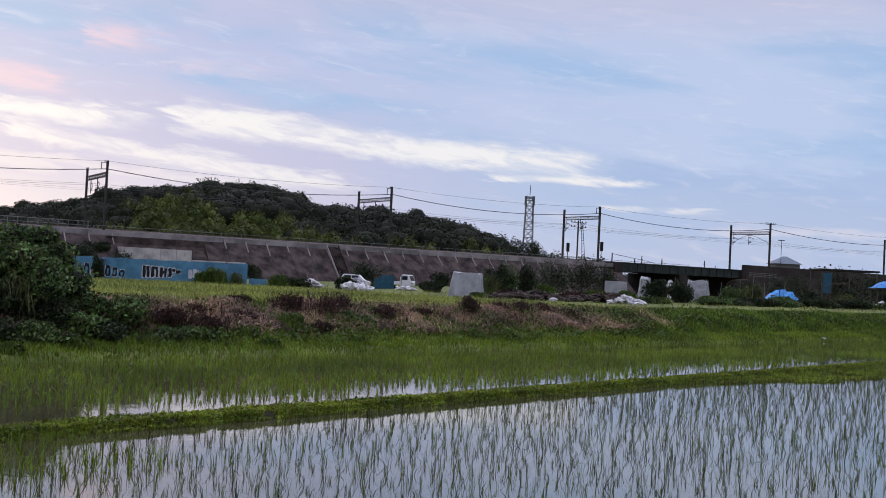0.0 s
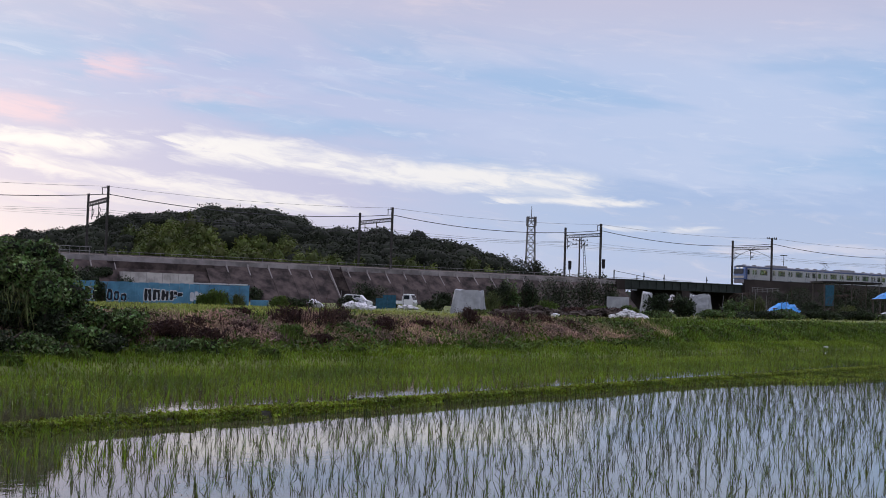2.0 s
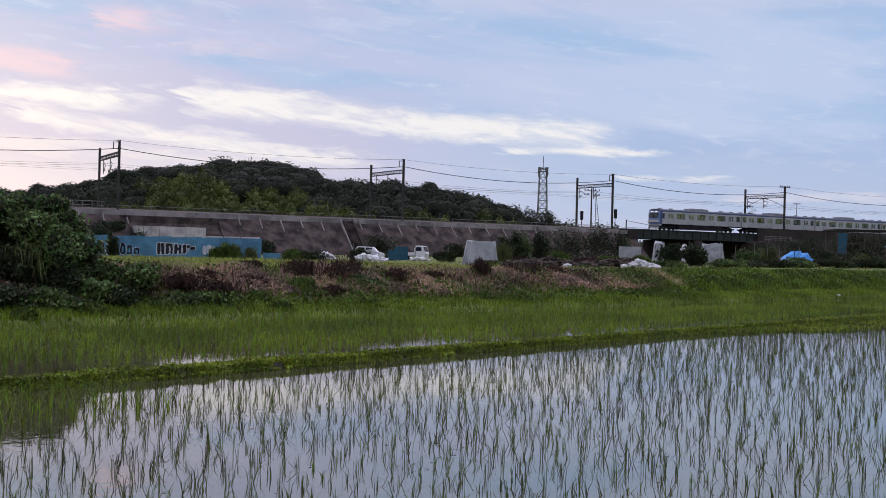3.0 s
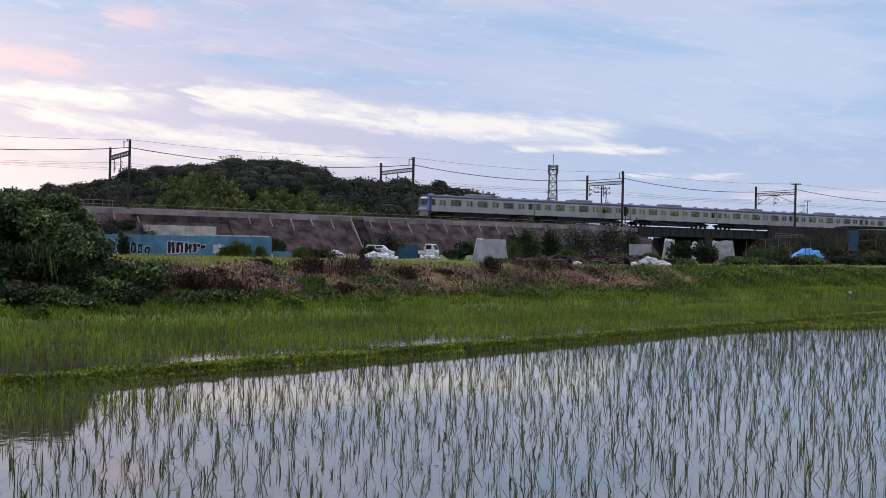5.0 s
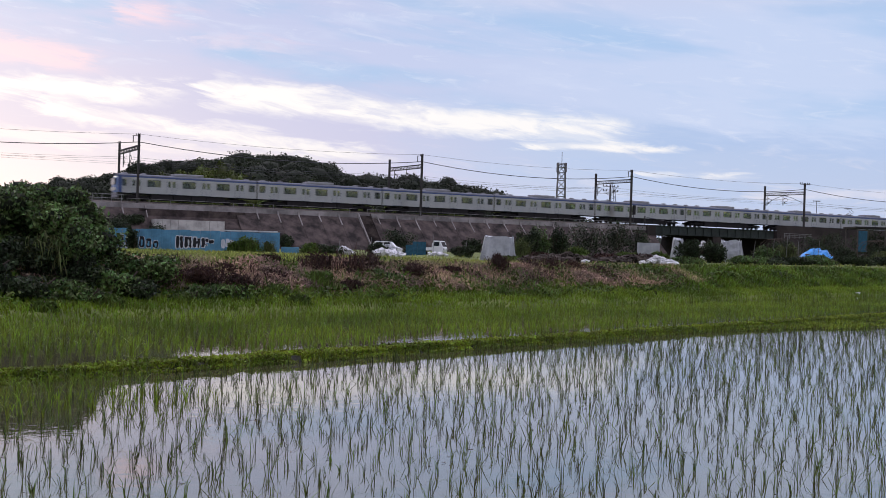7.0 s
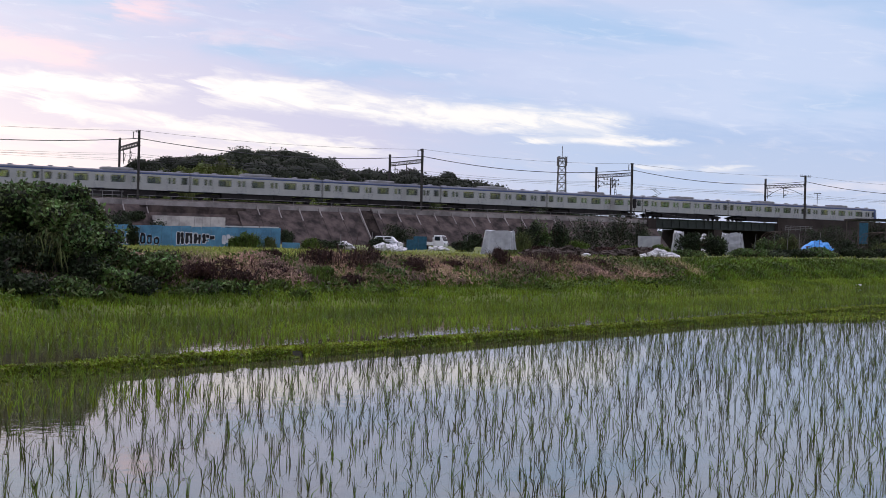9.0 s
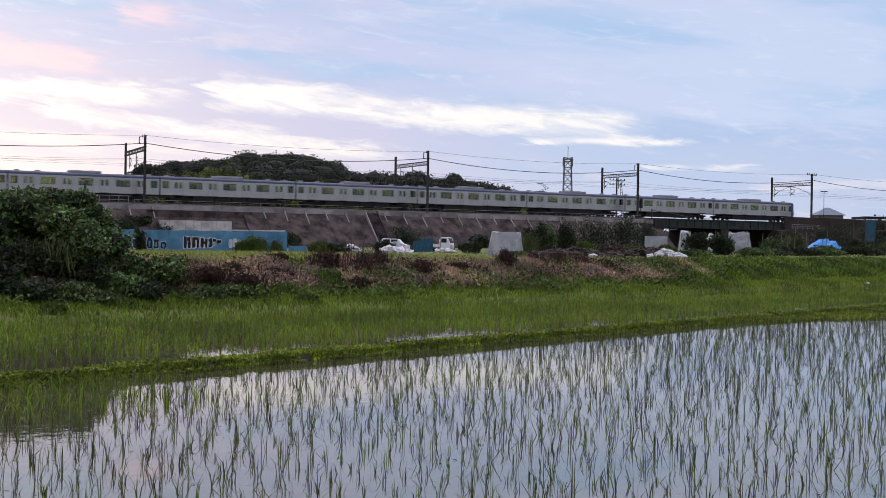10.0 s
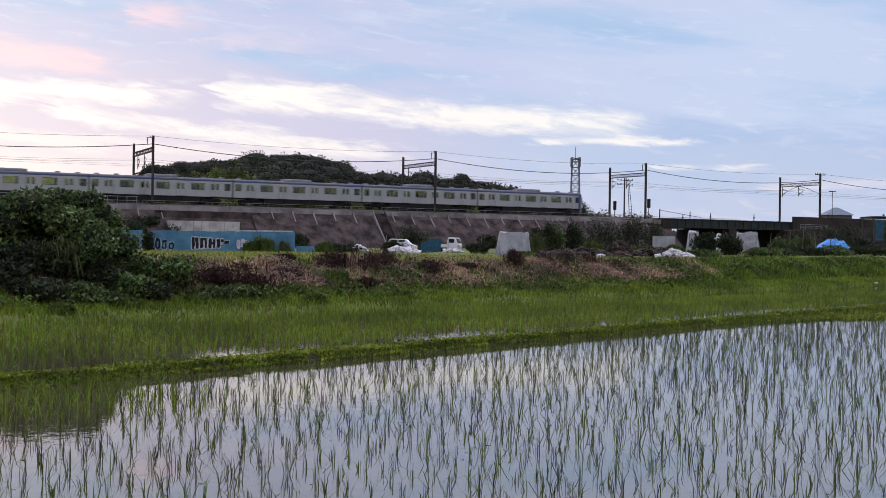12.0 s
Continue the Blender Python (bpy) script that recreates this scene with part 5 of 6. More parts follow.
def build_sheet_tent(x, y, w, d, h, label, seed, taper=0.8, name="sheeted_shelter", ragged=1.0):
    """A frame of poles under a draped plastic sheet with folds."""
    t = thing(name, pose(x, y, land(x, y) - 0.02), label, "shelter")
    cols, rows = 46, 9
    verts, faces = [], []
    for i in range(cols):
        a = i / cols * 2 * math.pi
        for j in range(rows):
            k = j / (rows - 1)
            s = 1 - (1 - taper) * k
            c, sn = math.cos(a), math.sin(a)
            px = math.copysign(abs(c) ** 0.4, c) * w / 2 * s
            py = math.copysign(abs(sn) ** 0.4, sn) * d / 2 * s
            fold = 1 + (0.10 * ragged * noise.noise(Vector((a * 6, seed, k * 1.6 * ragged))) + 0.035 * math.sin(a * 19 + seed)) * (1.25 - k)
            verts.append((px * fold + 0.12 * k * w * 0.2, py * fold, h * k + 0.22 * ragged * noise.noise(Vector((a * 2.2, seed, 5))) * k))
    for i in range(cols):
        for j in range(rows - 1):
            p, q = i * rows + j, ((i + 1) % cols) * rows + j
            faces.append((p, q, q + 1, p + 1))
    faces.append(tuple(i * rows + rows - 1 for i in range(cols)))
    raw("plastic_sheet", verts, faces, M["sheet"], t)
    for sx in (-1, 1):
        for sy in (-1, 1):
            bm = bmesh.new()
            bar(bm, (sx * w * 0.36, sy * d * 0.34, 0), (sx * w * 0.34, sy * d * 0.34, h * 0.97), 0.03, 5)
            part("pole", bm, M["galv"], t)
    return t


build_sheet_tent(6.6, 112, 3.3, 2.4, 2.25, "grey translucent plastic sheet draped over a shelter", 1, 0.82)
build_sheet_tent(27.0, 128, 1.4, 1.3, 2.3, "pale plastic sheet wrapped round a stack", 2, 0.75, ragged=2.2)
build_sheet_tent(32.5, 127, 2.5, 1.8, 2.25, "crumpled pale plastic sheet over a frame", 3, 0.8, ragged=2.2)


def build_heap(name, x, y, count, spread, size, material, label, seed, category="heap", lift=0.0, soft=True):
    """Lumpy sacks piled together."""
    r = random.Random(seed)
    t = thing(name, pose(x, y, land(x, y)), label, category)
    for i in range(count):
        bm = bmesh.new()
        a, k = r.uniform(0, 6.28), r.uniform(0, 1) ** 0.7
        s = size * r.uniform(0.6, 1.2)
        px, py = math.cos(a) * k * spread[0], math.sin(a) * k * spread[1]
        blob(bm, (px, py, s * 0.32 + lift * (1 - k) * r.uniform(0.4, 1)), (s * r.uniform(0.5, 0.9), s * 0.5, s * 0.42), seed + i, 0.85, 2.3, 2)
        part("sack" if soft else "lump", bm, material, t)
    return t


build_heap("sack_heap", -8.7, 123, 9, (0.9, 0.5), 0.7, M["white"], "heap of white plastic sacks", 5, lift=0.5)
build_heap("sheet_heap", -3.9, 117, 14, (2.2, 0.7), 0.8, M["white"], "white plastic sheeting bunched on the ground", 6, lift=0.35)
build_heap("sack_heap", 20.6, 105, 44, (1.7, 0.6), 0.36, M["white"], "scattered pile of white sacks and scraps", 7, lift=0.75)
build_heap("sack_heap", 14.0, 104, 6, (0.7, 0.4), 0.4, M["white"], "few white scraps on the rubble", 8, lift=0.2)
build_heap("rubble_heap", 12.5, 108, 90, (4.5, 1.2), 0.5, M["rubble"], "low heap of dark rubble and brush", 9, lift=0.6, soft=False)
build_heap("rubble_heap", 19.0, 109, 90, (4.0, 1.2), 0.5, M["rubble"], "long heap of dark rubble beside the field", 10, lift=0.6, soft=False)
build_heap("sheet_row", 11.0, 121, 14, (2.6, 0.5), 0.7, M["sheet"], "pale plastic sheet laid over a crop row", 11, lift=0.7)
build_heap("sheet_bundle", 1.2, 128, 8, (1.4, 0.4), 0.55, M["white"], "white sheeting lying before the truck", 12, lift=0.1)


def build_tarp(x, y, w, d, h, label, seed, lift=0.0):
    z = land(x, y) + lift
    t = thing("tarpaulin", pose(x, y, z), label, "tarpaulin")
    verts, faces = [], []
    nx, ny = 26, 14
    for i in range(nx):
        for j in range(ny):
            a, b = i / (nx - 1) * 2 - 1, j / (ny - 1) * 2 - 1
            k = max(0.0, 1 - abs(a) ** 2.6) * max(0.0, 1 - abs(b) ** 2.6)
            e = 0.20 * noise.noise(Vector((a * 3, b * 3, seed))) + 0.10 * noise.noise(Vector((a * 8, b * 8, seed)))
            verts.append((a * w / 2 + e, b * d / 2, h * k * (0.9 + e * 1.2) + 0.03))
    faces = [(i * ny + j, (i + 1) * ny + j, (i + 1) * ny + j + 1, i * ny + j + 1) for i in range(nx - 1) for j in range(ny - 1)]
    raw("sheet", verts, faces, M["tarp"], t)
    bm = bmesh.new()
    box(bm, -w * 0.33, w * 0.33, -d * 0.3, d * 0.3, 0, h * 0.6, 0.1)
    part("stack", bm, M["soil"], t)
    return t


def build_shed(x0, x1, y0, y1, h, thick, label, material):
    """A flat roof on posts, open at the sides."""
    cx, cy = (x0 + x1) / 2, (y0 + y1) / 2
    t = thing("open_shed", pose(cx, cy, land(cx, cy)), label, "shed")
    bm = bmesh.new()
    box(bm, x0 - cx, x1 - cx, y0 - cy, y1 - cy, h, h + thick, 0.02)
    part("roof", bm, M[material], t)
    for px in (x0 - cx + 0.3, 0.0, x1 - cx - 0.3):
        for py in (y0 - cy + 0.2, y1 - cy - 0.2):
            bm = bmesh.new()
            bar(bm, (px, py, 0), (px, py, h), 0.07, 6)
            part("post", bm, M["steel"], t)


build_tarp(45.4, 138, 4.6, 3.2, 1.75, "bright blue tarpaulin over a mound", 4)
build_shed(54.6, 58.0, 133, 135.4, 2.3, 0.10, "small garden shed frame of weathered posts", "wood")
build_tarp(56.4, 134.2, 3.2, 2.8, 0.85, "bright blue tarpaulin over a shed roof", 6, 2.42)
build_shed(53.4, 61.0, 147.5, 152.0, 4.5, 0.22, "open shed with a dark flat roof on posts", "under")
build_heap("sack_heap", 54.6, 131, 14, (1.1, 0.5), 0.5, M["white"], "white sacks stacked before the shed", 23, lift=0.9)


def build_panel(x, y, w, h, material, label, name="screen", lift=0.0, turn=0):
    t = thing(name, pose(x, y, land(x, y), 0, 0, turn), label, "screen")
    bm = bmesh.new()
    box(bm, -w / 2, w / 2, -0.03, 0.03, lift, h, 0.01)
    part("sheet", bm, material, t)
    for sx in (-1, 1):
        bm = bmesh.new()
        bar(bm, (sx * w * 0.48, 0.06, 0), (sx * w * 0.48, 0.06, h + 0.1), 0.035, 5)
        part("post", bm, M["wood"], t)
    return t


build_panel(-1.8, 130, 1.3, 1.15, M["teal"], "blue plastic sheet stretched between stakes")
build_panel(-1.0, 134, 1.5, 1.5, M["teal"], "teal netting stretched between stakes")
build_panel(54.2, 147.2, 1.1, 4.2, M["teal"], "tall faded blue sheet on poles", lift=1.6)
build_panel(24.4, 131, 2.5, 1.9, M["sheet"], "pale board wall of a small shed", "shed_wall", 0.0)


def build_stake(x, y, h, material, label):
    t = thing("stake", pose(x, y, land(x, y), random.uniform(-4, 4), random.uniform(-5, 5)), label, "stake", "garden stakes")
    bm = bmesh.new()
    bar(bm, (0, 0, -0.1), (0, 0, h), 0.03, 5)
    part("pole", bm, material, t)


for x, y, h in ((-9.6, 128, 1.6), (-6.0, 127, 1.9), (2.2, 136, 2.2), (0.6, 133, 2.4), (4.2, 130, 1.7), (8.6, 121, 2.4), (14.8, 124, 2.0), (22.0, 126, 2.1), (35.2, 128, 2.3), (36.4, 127, 2.0),
                (37.4, 128, 2.6), (38.5, 127, 3.0), (40.6, 129, 2.4), (41.5, 127, 2.0), (43.2, 131, 2.6), (48.2, 130, 2.2), (50.0, 131, 2.8), (52.8, 130, 2.5), (56.2, 131, 2.6), (30.2, 128, 2.6)):
    build_stake(x, y, h, M["galv"] if x % 0.4 < 0.2 else M["wood"], "thin garden stake among the shrubs")


def build_frame_house(x, y, w, d, h):
    """A bare greenhouse frame of bent pipes with scraps of netting."""
    t = thing("greenhouse_frame", pose(x, y, land(x, y)), "bare pipe frame of a small greenhouse", "frame")
    for k in range(4):
        bm = bmesh.new()
        yy = -d / 2 + d * k / 3
        pts = [(-w / 2, yy, 0)] + [(-w / 2 * math.cos(a), yy, h * 0.6 + h * 0.4 * math.sin(a)) for a in (0, 0.5, 1.05, 1.57, 2.1, 2.64, 3.1416)] + [(w / 2, yy, 0)]
        for p, q in zip(pts, pts[1:]):
            bar(bm, p, q, 0.03, 5)
        part("hoop", bm, M["wood"], t)
    for sx in (-0.5, 0.0, 0.5):
        bm = bmesh.new()
        z = h if sx == 0 else h * 0.6
        bar(bm, (sx * w, -d / 2, z), (sx * w, d / 2, z), 0.025, 5)
        part("purlin", bm, M["wood"], t)


build_frame_house(38.6, 131, 2.6, 4.0, 2.6)
build_frame_house(52.0, 137, 3.0, 4.0, 2.8)
build_heap("scrap_heap", 29.6, 129, 16, (2.2, 0.6), 0.4, M["white"], "white plastic scraps caught in the shrubs", 21, lift=2.4)
build_heap("box_heap", -4.4, 126, 7, (1.3, 0.5), 0.9, M["sheet"], "grey sheeted things stacked at the field edge", 22, lift=0.8)


def build_covered_car(x, y, turn, label):
    """A parked car seen low behind the shrubs."""
    t = thing("parked_car", pose(x, y, land(x, y), 0, 0, turn), label, "car")
    bm = bmesh.new()
    prof = [(-1.65, 0.3), (1.65, 0.3), (1.7, 0.75), (1.0, 0.95), (0.55, 1.45), (-1.2, 1.5), (-1.6, 0.95)]
    a = [bm.verts.new((px, -0.72, pz)) for px, pz in prof]
    b = [bm.verts.new((px, 0.72, pz)) for px, pz in prof]
    for k in range(7):
        bm.faces.new((a[k], a[(k + 1) % 7], b[(k + 1) % 7], b[k]))
    bm.faces.new(a[::-1])
    bm.faces.new(b)
    bmesh.ops.recalc_face_normals(bm, faces=bm.faces)
    bmesh.ops.bevel(bm, geom=list(bm.edges), offset=0.06, segments=2, affect="EDGES")
    body = part("body", bm, M["paint"], t)
    for sy in (-1, 1):
        for x0, x1 in ((-1.1, -0.35), (-0.25, 0.5)):
            bm = bmesh.new()
            box(bm, x0, x1, sy * 0.725 - 0.01, sy * 0.725 + 0.01, 1.0, 1.38, 0.01)
            part("side_window", bm, M["window"], body)
        for px in (-1.1, 1.1):
            bm = bmesh.new()
            bmesh.ops.create_cone(bm, cap_ends=True, segments=16, radius1=0.28, radius2=0.28, depth=0.16, matrix=Matrix.Translation((px, sy * 0.62, 0.28)) @ Matrix.Rotation(radians(90), 4, "X"))
            part("wheel", bm, M["tyre"], t)


build_covered_car(-4.6, 132, -8, "white car half hidden behind a shrub")


# ---------------------------------------------------------------- vegetation
def build_bank_plants():
    # bright grass along the foot of the bank
    n = 60000
    u = rng.uniform(-20, 100, n)
    nn = rng.uniform(26.4, 29.4, n)
    x, y = across(u, nn)
    ok = in_view(x, y)
    u, nn, x, y = u[ok], nn[ok], x[ok], y[ok]
    z = np.array([bank_height(a, b) for a, b in zip(u, nn)])
    v, f = blades(np.stack([x, y, z], 1), 0.21, 0.7, 0.032)
    tagged(raw("bank_grass", v, f, M["bank"]), "lush green grass along the foot of the bank", "grass", kind="stuff")
    n = 60000
    u = rng.uniform(-5, 130, n)
    nn = rng.uniform(28.6, 33.5, n)
    x, y = across(u, nn)
    ok = in_view(x, y)
    u, nn, x, y = u[ok], nn[ok], x[ok], y[ok]
    keep = rng.uniform(size=len(u)) < np.clip((u - 46) / 12, 0.24, 1)
    u, nn, x, y = u[keep], nn[keep], x[keep], y[keep]
    z = np.array([bank_height(a, b) for a, b in zip(u, nn)])
    v, f = blades(np.stack([x, y, z], 1), 0.34, 0.7, 0.06)
    tagged(raw("slope_grass", v, f, M["slope_grass"]), "long green grass on the sloping bank", "grass", kind="stuff")
    # upper field
    n = 60000
    u = rng.uniform(0, 130, n)
    nn = 31.5 + 60 * rng.uniform(0, 1, n) ** 1.3
    x, y = across(u, nn)
    ok = in_view(x, y) & (y < 125) & (rng.uniform(size=len(x)) < np.clip((88 - u) / 14, 0.12, 1))
    u, nn, x, y = u[ok], nn[ok], x[ok], y[ok]
    z = np.array([bank_height(a, b) for a, b in zip(u, nn)])
    v, f = blades(np.stack([x, y, z], 1), 0.32, 0.5, 0.07)
    tagged(raw("field_grass", v, f, M["meadow"]), "yellow-green grass of the upper field", "grass", kind="stuff")
    # dead brambles over the shoulder of the bank
    for name, mat, count, size, lo, hi, label, asp in (
            ("dead_brambles", "dead", 85000, 0.20, 28.8, 31.5, "dry mauve-brown brambles covering the bank", 0.16),
            ("dark_brambles", "dead_dark", 36000, 0.13, 29.0, 31.6, "clumps of dark dead stalks on the bank", 0.22)):
        u = rng.uniform(-6, 60, count)
        nn = rng.uniform(lo, hi, count)
        clump = np.array([noise.noise(Vector((a * 0.35, b * 0.5, 2.0 if mat == "dead" else 8.0))) for a, b in zip(u, nn)])
        keep = (clump > (-0.75 if mat == "dead" else 0.10)) & (rng.uniform(size=count) < np.clip((60 - u) / 10, 0, 1) * np.clip((u - 15) / 5, 0, 1))
        u, nn, clump = u[keep], nn[keep], clump[keep]
        x, y = across(u, nn)
        z = np.array([bank_height(a, b) for a, b in zip(u, nn)]) + rng.uniform(0, 1, len(u)) ** 1.5 * (0.36 if mat == "dead" else 0.4) * np.clip(0.5 + clump * 1.5, 0.2, 1.3)
        v, f = leaves(np.stack([x, y, z], 1), size, asp, 0.3)
        tagged(raw(name, v, f, M[mat]), label, "brambles", kind="stuff")
    n = 15000
    u = rng.uniform(18, 58, n)
    nn = rng.uniform(28.9, 31.6, n)
    drift = np.array([noise.noise(Vector((a * 0.3, b * 0.6, 14.0))) for a, b in zip(u, nn)])
    keep = drift > -0.1
    x, y = across(u[keep], nn[keep])
    z = np.array([bank_height(a, b) for a, b in zip(u[keep], nn[keep])]) + rng.uniform(0, 0.25, len(x))
    v, f = blades(np.stack([x, y, z], 1), 0.26, 2.2, 0.014, 0.8)
    v[:, 2] = np.maximum(v[:, 2], np.repeat(z, 5) - 0.25)
    tagged(raw("straw", v, f, M["straw"]), "pale dry straw lying over the bank", "straw", kind="stuff")
    n = 26000
    u = rng.uniform(48, 125, n)
    nn = rng.uniform(29.4, 33.8, n)
    clump = np.array([noise.noise(Vector((a * 0.25, b * 0.7, 30.0))) for a, b in zip(u, nn)])
    keep = clump > 0.0
    u, nn, clump = u[keep], nn[keep], clump[keep]
    x, y = across(u, nn)
    z = np.array([bank_height(a, b) for a, b in zip(u, nn)]) + rng.uniform(0, 0.45, len(u)) * (0.4 + clump)
    v, f = leaves(np.stack([x, y, z], 1), 0.20, 0.6)
    tagged(raw("slope_weeds", v, f, M["weeds"]), "dark green weeds over the sloping bank", "weeds", kind="stuff")
    # broad weeds among them
    n = 16000
    u = rng.uniform(-14, 55, n)
    nn = rng.uniform(27.4, 31.0, n)
    clump = np.array([noise.noise(Vector((a * 0.45, b * 0.6, 20.0))) for a, b in zip(u, nn)])
    keep = (clump > -0.04) & ((nn < 29.2) | (clump > 0.04))
    u, nn, clump = u[keep], nn[keep], clump[keep]
    x, y = across(u, nn)
    z = np.array([bank_height(a, b) for a, b in zip(u, nn)]) + rng.uniform(0, 0.42, len(u))
    v, f = leaves(np.stack([x, y, z], 1), 0.16, 0.6)
    tagged(raw("bank_weeds", v, f, M["weeds"]), "broad-leaved green weeds on the bank", "weeds", kind="stuff")


build_bank_plants()


def build_big_bush():
    t = thing("large_bush", pose(-12.3, 35.6, 0.40), "large dense bush overgrown with creepers and reeds", "bush")
    r = random.Random(4)
    for i in range(16):
        tip = (r.uniform(-2.6, 2.2), r.uniform(-1.2, 1.0), r.uniform(1.4, 2.4))
        bm = bmesh.new()
        bar(bm, (tip[0] * 0.5, tip[1] * 0.5, 0), tip, 0.04, 5)
        part("stem", bm, M["wood"], t)
    groups, hearts = [], []
    for i in range(150):
        x = r.uniform(-4.2, 2.5)
        top = 3.2 + 0.25 * math.sin(x * 1.9 + 0.6) if x < 1.7 else 3.35 - (x - 1.7) * 1.5
        y = r.uniform(-2.1, 0.9)
        c = (x, y, min(r.uniform(0.3, max(0.7, top - 0.4)), top - 0.4 + 0.3 * min(0, y + 0.6)))
        hearts.append(c)
        k = r.uniform(0.7, 1.1)
        groups.append(shell_points(760, c, (0.66 * k, 0.6 * k, 0.42 * k), 0.45, 0.6, i))
    # added near-black bodies paint the shade seen through gaps in the leaves
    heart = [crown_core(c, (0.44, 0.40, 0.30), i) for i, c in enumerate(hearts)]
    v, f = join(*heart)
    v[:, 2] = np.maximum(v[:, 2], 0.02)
    raw("bush_shade_cores", v, f, M["shade"], t, smooth=True)
    v, f = leaves(np.concatenate(groups), 0.135, 0.62)
    v[:, 2] = np.maximum(v[:, 2], 0.02)
    raw("foliage", v, f, M["bush"], t)
    # sprays of long leaves that hang over in arcs
    for cx, cz, count in ((0.9, 1.25, 22), (1.55, 1.45, 54), (2.0, 1.2, 26), (0.2, 1.0, 14)):
        p = np.stack([rng.normal(cx, 0.24, count), rng.normal(-2.3, 0.12, count), rng.normal(cz, 0.22, count)], 1)
        v, f = arching(p, 0.62, 0.022)
        raw("reeds", v, f, M["reed"], t)


build_big_bush()

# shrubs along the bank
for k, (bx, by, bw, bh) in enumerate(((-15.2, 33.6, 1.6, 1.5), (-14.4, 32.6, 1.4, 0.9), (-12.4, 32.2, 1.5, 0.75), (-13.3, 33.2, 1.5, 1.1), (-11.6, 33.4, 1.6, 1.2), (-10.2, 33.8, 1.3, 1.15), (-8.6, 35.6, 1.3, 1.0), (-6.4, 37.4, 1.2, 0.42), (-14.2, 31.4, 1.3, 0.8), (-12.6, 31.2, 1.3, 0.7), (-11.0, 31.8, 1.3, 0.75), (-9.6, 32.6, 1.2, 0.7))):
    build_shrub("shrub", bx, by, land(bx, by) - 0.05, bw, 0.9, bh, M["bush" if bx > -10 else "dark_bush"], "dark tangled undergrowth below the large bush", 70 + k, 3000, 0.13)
build_shrub("shrub", -9.2, 34.4, 0.5, 1.3, 0.9, 0.9, M["bush"], "dark low shrub beside the large bush", 60, 2600, 0.13)
r = random.Random(12)
for k, (u, n, w, h) in enumerate(((26, 30.2, 0.7, 0.5), (30.5, 30.6, 1.0, 0.95), (31.8, 30.3, 1.1, 1.15), (33.2, 30.6, 0.8, 0.85), (41.2, 30.4, 0.45, 1.0), (41.9, 30.8, 0.4, 0.7), (44, 30.6, 0.9, 0.7), (45.2, 30.3, 0.8, 0.85), (47.2, 30.7, 0.9, 0.6),
                                  (49.0, 30.5, 1.0, 0.5), (35.6, 30.5, 0.7, 0.45), (22.5, 30.3, 0.7, 0.4), (38.0, 30.6, 0.7, 0.4), (28.4, 30.9, 0.5, 0.55))):
    x, y = map(float, across(u, n))
    build_shrub("dead_shrub", x, y, bank_height(u, n) - 0.05, w, w * 0.7, h, M["dead_dark"], "dark dry leafless shrub on the bank", 200 + k, 700, 0.12, lumps=5, aspect=0.35)
for k, (u, n, w, h) in enumerate(((26.4, 27.3, 0.45, 0.4), (19.5, 27.6, 0.55, 0.38), (17.2, 27.2, 0.4, 0.35), (14.2, 27.5, 0.6, 0.42), (22.3, 28.0, 0.5, 0.32), (12.0, 28.2, 0.7, 0.5), (31.0, 27.8, 0.5, 0.3), (9.0, 27.9, 0.6, 0.4), (39.0, 28.0, 0.7, 0.35), (52.0, 28.0, 0.8, 0.35))):
    x, y = map(float, across(u, n))
    build_shrub("weed_clump", x, y, bank_height(u, n) - 0.03, w, w * 0.7, h, M["weeds"], "leafy green weed clump at the water side", 240 + k, 600, 0.10, lumps=5)

# tangle of dead stalks and creepers between the large bush and the open bank
for k, (u, n, w, h, mat) in enumerate(((21.0, 28.4, 0.9, 0.75, "dark_bush"), (22.2, 29.3, 0.8, 0.8, "dead_dark"), (23.0, 28.3, 0.8, 0.55, "bush"), (24.0, 29.4, 0.9, 0.7, "dead_dark"), (24.6, 28.5, 0.7, 0.5, "dark_bush"),
                                       (25.4, 29.0, 0.9, 0.75, "dead_dark"), (26.6, 28.6, 0.6, 0.5, "weeds"), (27.4, 29.6, 0.7, 0.6, "dead_dark"), (29.2, 29.4, 0.8, 0.6, "weeds"), (30.4, 29.2, 0.7, 0.5, "dead_dark"), (33.0, 29.5, 0.9, 0.7, "bush"), (34.6, 29.8, 0.7, 0.6, "dead_dark"))):
    x, y = map(float, across(u, n))
    build_shrub("shrub", x, y, bank_height(u, n) - 0.05, w, w * 0.7, h, M[mat], "tangled dry stalks and creepers on the bank" if mat == "dead_dark" else "low leafy creeper tangle on the bank", 300 + k, 1500, 0.12, lumps=7, aspect=0.3 if mat == "dead_dark" else 0.6)

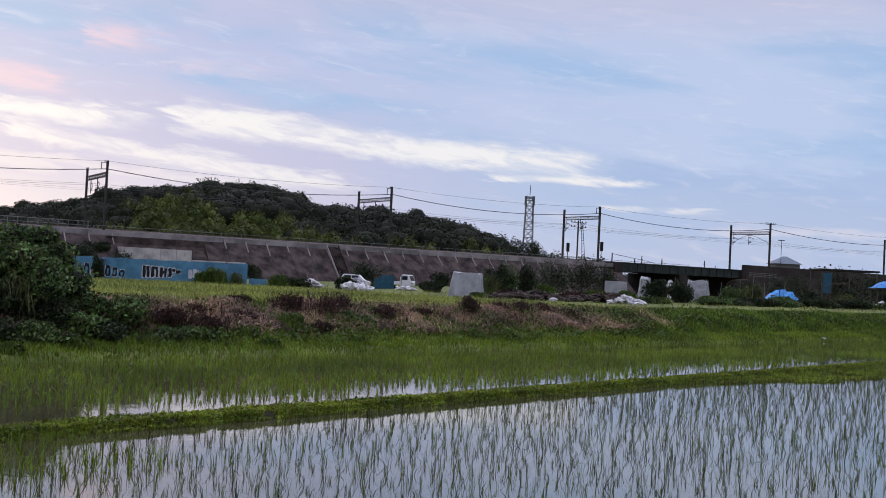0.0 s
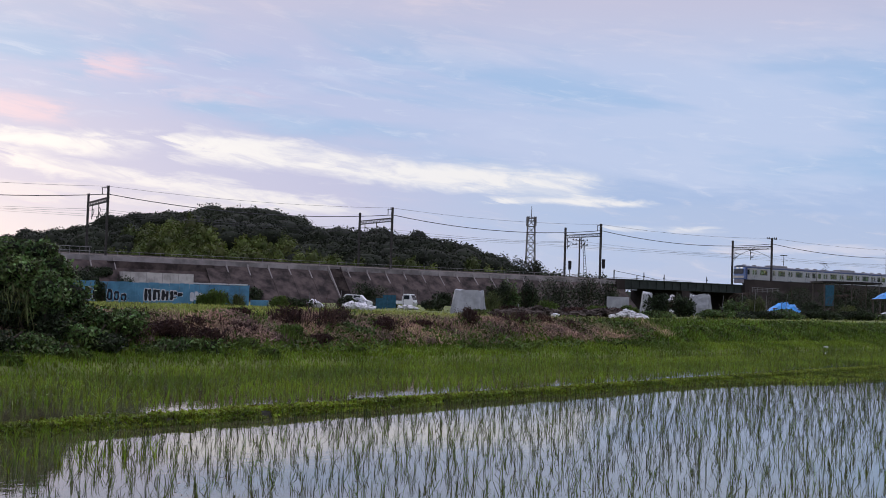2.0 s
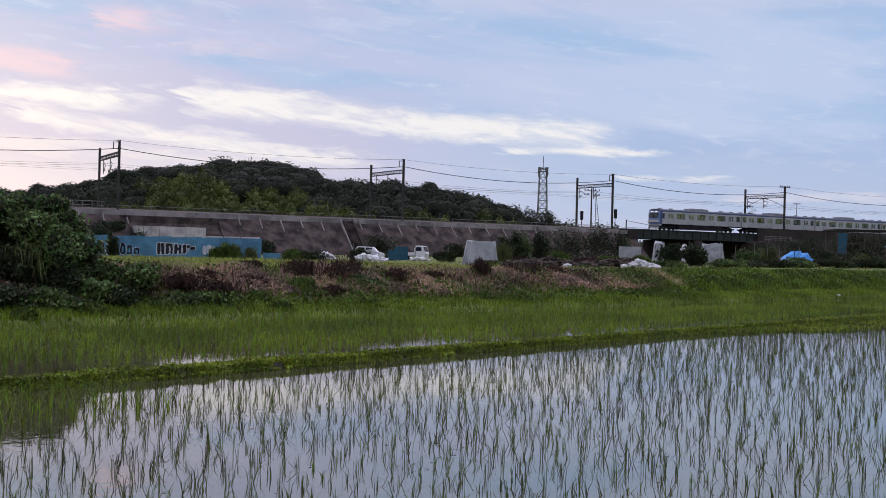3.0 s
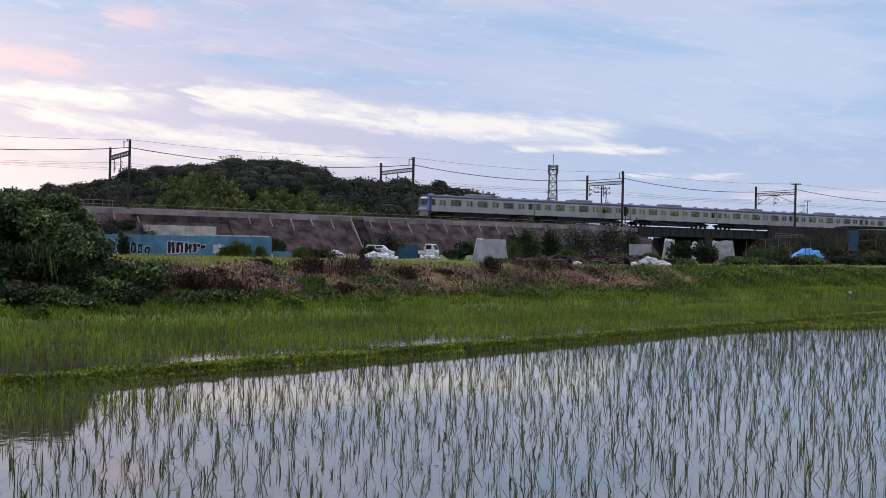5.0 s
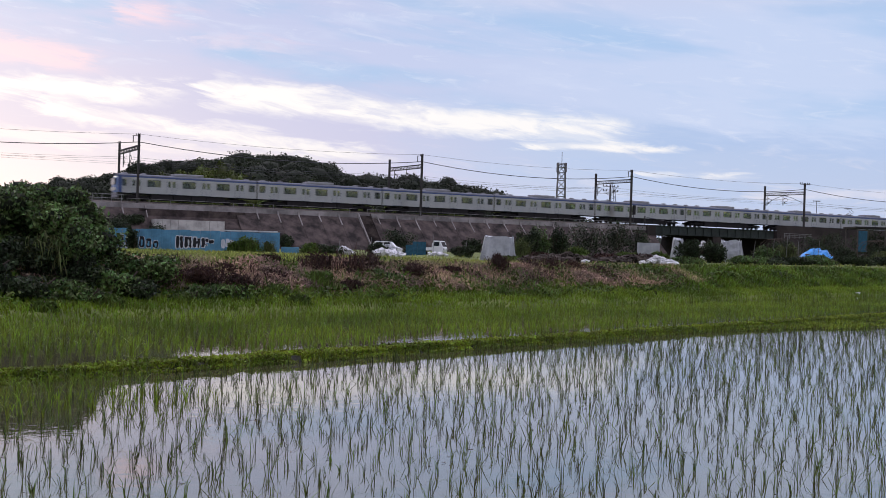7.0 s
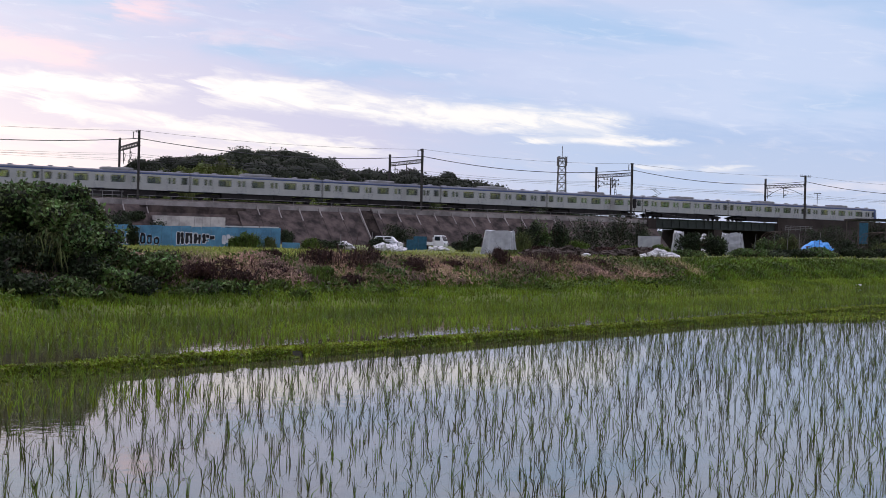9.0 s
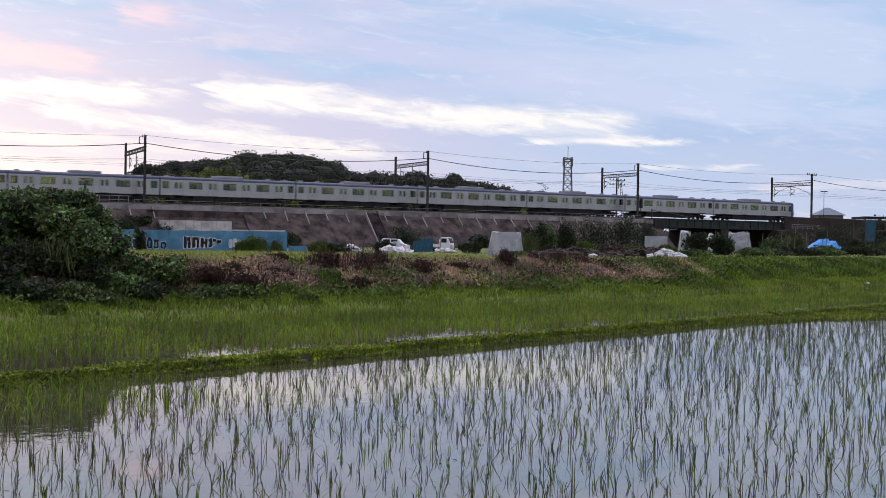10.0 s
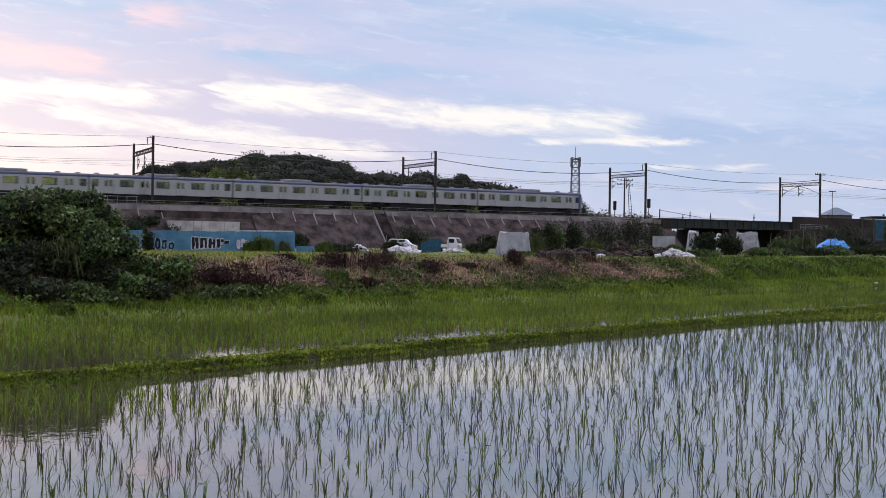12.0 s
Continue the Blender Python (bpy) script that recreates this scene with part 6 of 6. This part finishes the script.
# plants before the railway
PLANTS_A = [  # by the hoarding
    (-11.6, 117, 1.2, 1.3, "weeds"), (-17.8, 118, 1.6, 1.9, "weeds"), (-19, 118.3, 1.2, 1.4, "weeds"), (-15.8, 118.2, 0.7, 1.5, "reed"), (-29.4, 118.5, 0.8, 2.7, "dark_bush"),
    (-11, 122, 2.6, 1.2, "dark_bush"), (-24.5, 148, 3, 2.6, "dark_bush"), (-38.5, 147, 3.2, 4.6, "dark_bush"), (-34.8, 149, 2.2, 3.4, "dark_bush"), (-42, 146, 3, 4.8, "dark_bush"),
]
PLANTS_B = [  # round the parked truck
    (12, 110, 2.6, 0.9, "brush"), (8, 109, 1.6, 0.5, "weeds"), (-5, 121, 1.4, 1.5, "dark_bush"), (-3.5, 146, 2.6, 3.3, "dark_bush"), (3.6, 125, 1.6, 1.4, "dark_bush"),
    (10.1, 119, 1.6, 3.4, "dark_bush"), (11.6, 120, 1.7, 3.9, "bush"), (13.2, 121, 1.5, 3.7, "dark_bush"), (9.2, 117, 1.2, 2.4, "reed"),
]
PLANTS_C = [  # garden plots before the bridge
    (31, 116, 2.6, 0.9, "bush"), (25, 113, 2.4, 0.8, "bush"), (16, 110, 2.4, 1, "brush"), (19.5, 111, 2.4, 1.1, "brush"), (33.2, 123.5, 1.7, 0.9, "weeds"),
    (27.6, 123.5, 1.3, 0.8, "weeds"), (30.6, 125, 1.4, 2.3, "bush"), (21.6, 128, 1.6, 1, "weeds"), (15.5, 126, 1.6, 1.5, "weeds"), (19.6, 146, 3.2, 5, "dark_bush"),
    (23, 147, 3, 5.2, "dark_bush"), (26.4, 150, 2.6, 4.6, "dark_bush"), (16, 147, 2.6, 2.8, "bush"), (26.8, 120, 1.9, 2.7, "dark_bush"), (29.2, 121, 1.6, 2.4, "dark_bush"),
    (23, 118, 1.3, 1.2, "weeds"), (33.5, 118, 3, 0.9, "dark_bush"),
]
PLANTS_D = [  # garden plots beyond it
    (36.8, 118.5, 2.8, 1, "dark_bush"), (43.5, 122, 2.8, 1.1, "dark_bush"), (48.5, 124, 2.6, 1.2, "dark_bush"), (36.5, 128, 2.2, 2, "bush"), (39.5, 130, 1.6, 2.4, "reed"),
    (42.3, 128, 2.4, 1.3, "bush"), (45.8, 130, 2.2, 1.9, "dark_bush"), (49, 128, 1.6, 1.7, "reed"), (47.5, 158, 3.4, 3.6, "dark_bush"), (40, 120, 3, 0.9, "bush"),
]
PLANTS_E = [  # hedge before the far wall
    (53.5, 126, 2.6, 1.1, "bush"), (51.2, 133, 2.4, 2.4, "dark_bush"), (55.5, 128, 2.5, 1.8, "dark_bush"), (58.5, 140, 2.6, 3.4, "dark_bush"), (60.5, 165, 4.2, 5.6, "dark_bush"),
    (66, 168, 4.2, 5.4, "dark_bush"), (53.5, 163, 3.4, 4, "dark_bush"), (57, 150, 3.2, 4.6, "dark_bush"), (62, 152, 3.4, 4.8, "dark_bush"), (56.5, 166, 3.6, 5, "dark_bush"),
]
spots_on_slope = [(1.5, -6.2, 3.6, 2.6, 2.0), (4.6, -5.6, 4.2, 2.0, 1.7), (-2.5, -6.6, 3.2, 2.6, 2.4), (54.5, -8.2, 2.0, 2.0, 2.3), (57.5, -7.4, 2.8, 1.6, 1.8), (24.8, -8.6, 1.7, 1.6, 2.2)]
words = {"weeds": "leafy green weed clump beside the field", "reed": "dry pale reeds and tall grass", "dark_bush": "dark green shrub at the foot of the railway", "bush": "leafy mid-green shrub in the garden plots", "brush": "dark dry brush over rubble"}
for i, (x, y, rx, h, mat) in enumerate(PLANTS_A + PLANTS_B + PLANTS_C + PLANTS_D + PLANTS_E):
    build_shrub("reed_clump" if mat == "reed" else "shrub", x, y, land(x, y) - 0.03, rx, 0.4 + 0.33 * rx, h, M["dead_dark" if mat == "brush" else mat], words[mat], 100 + i, 2200, 0.22)


for i, (s, off, z, w, h) in enumerate(spots_on_slope):
    q = track(s, off)
    build_shrub("shrub", q.x, q.y, z - 0.2, w, 1.4, h, M["dark_bush"], "dark shrub growing on the concrete slope", 160 + i, 1500, 0.3)
t = thing("white_block", pose(27.2, 74.5, land(27.2, 74.5)), "small white block lying in the bank grass", "block")
bm = bmesh.new()
box(bm, -0.16, 0.16, -0.1, 0.1, 0, 0.11, 0.03)
part("block", bm, M["white"], t)


# ---------------------------------------------------------------- movement
def front_at(t):
    """Where the train's front stands along the track."""
    return 171.75 - 23.55 * t - 0.0625 * t * t


def motions():
    for i, car in enumerate(train):
        rows = []
        for k in range(25):
            t = k * 0.5
            rows.append((t, track_pose(front_at(t) + 9.9 + 19.67 * i, 1.40, RAIL)))
        walk(car, rows)


motions()
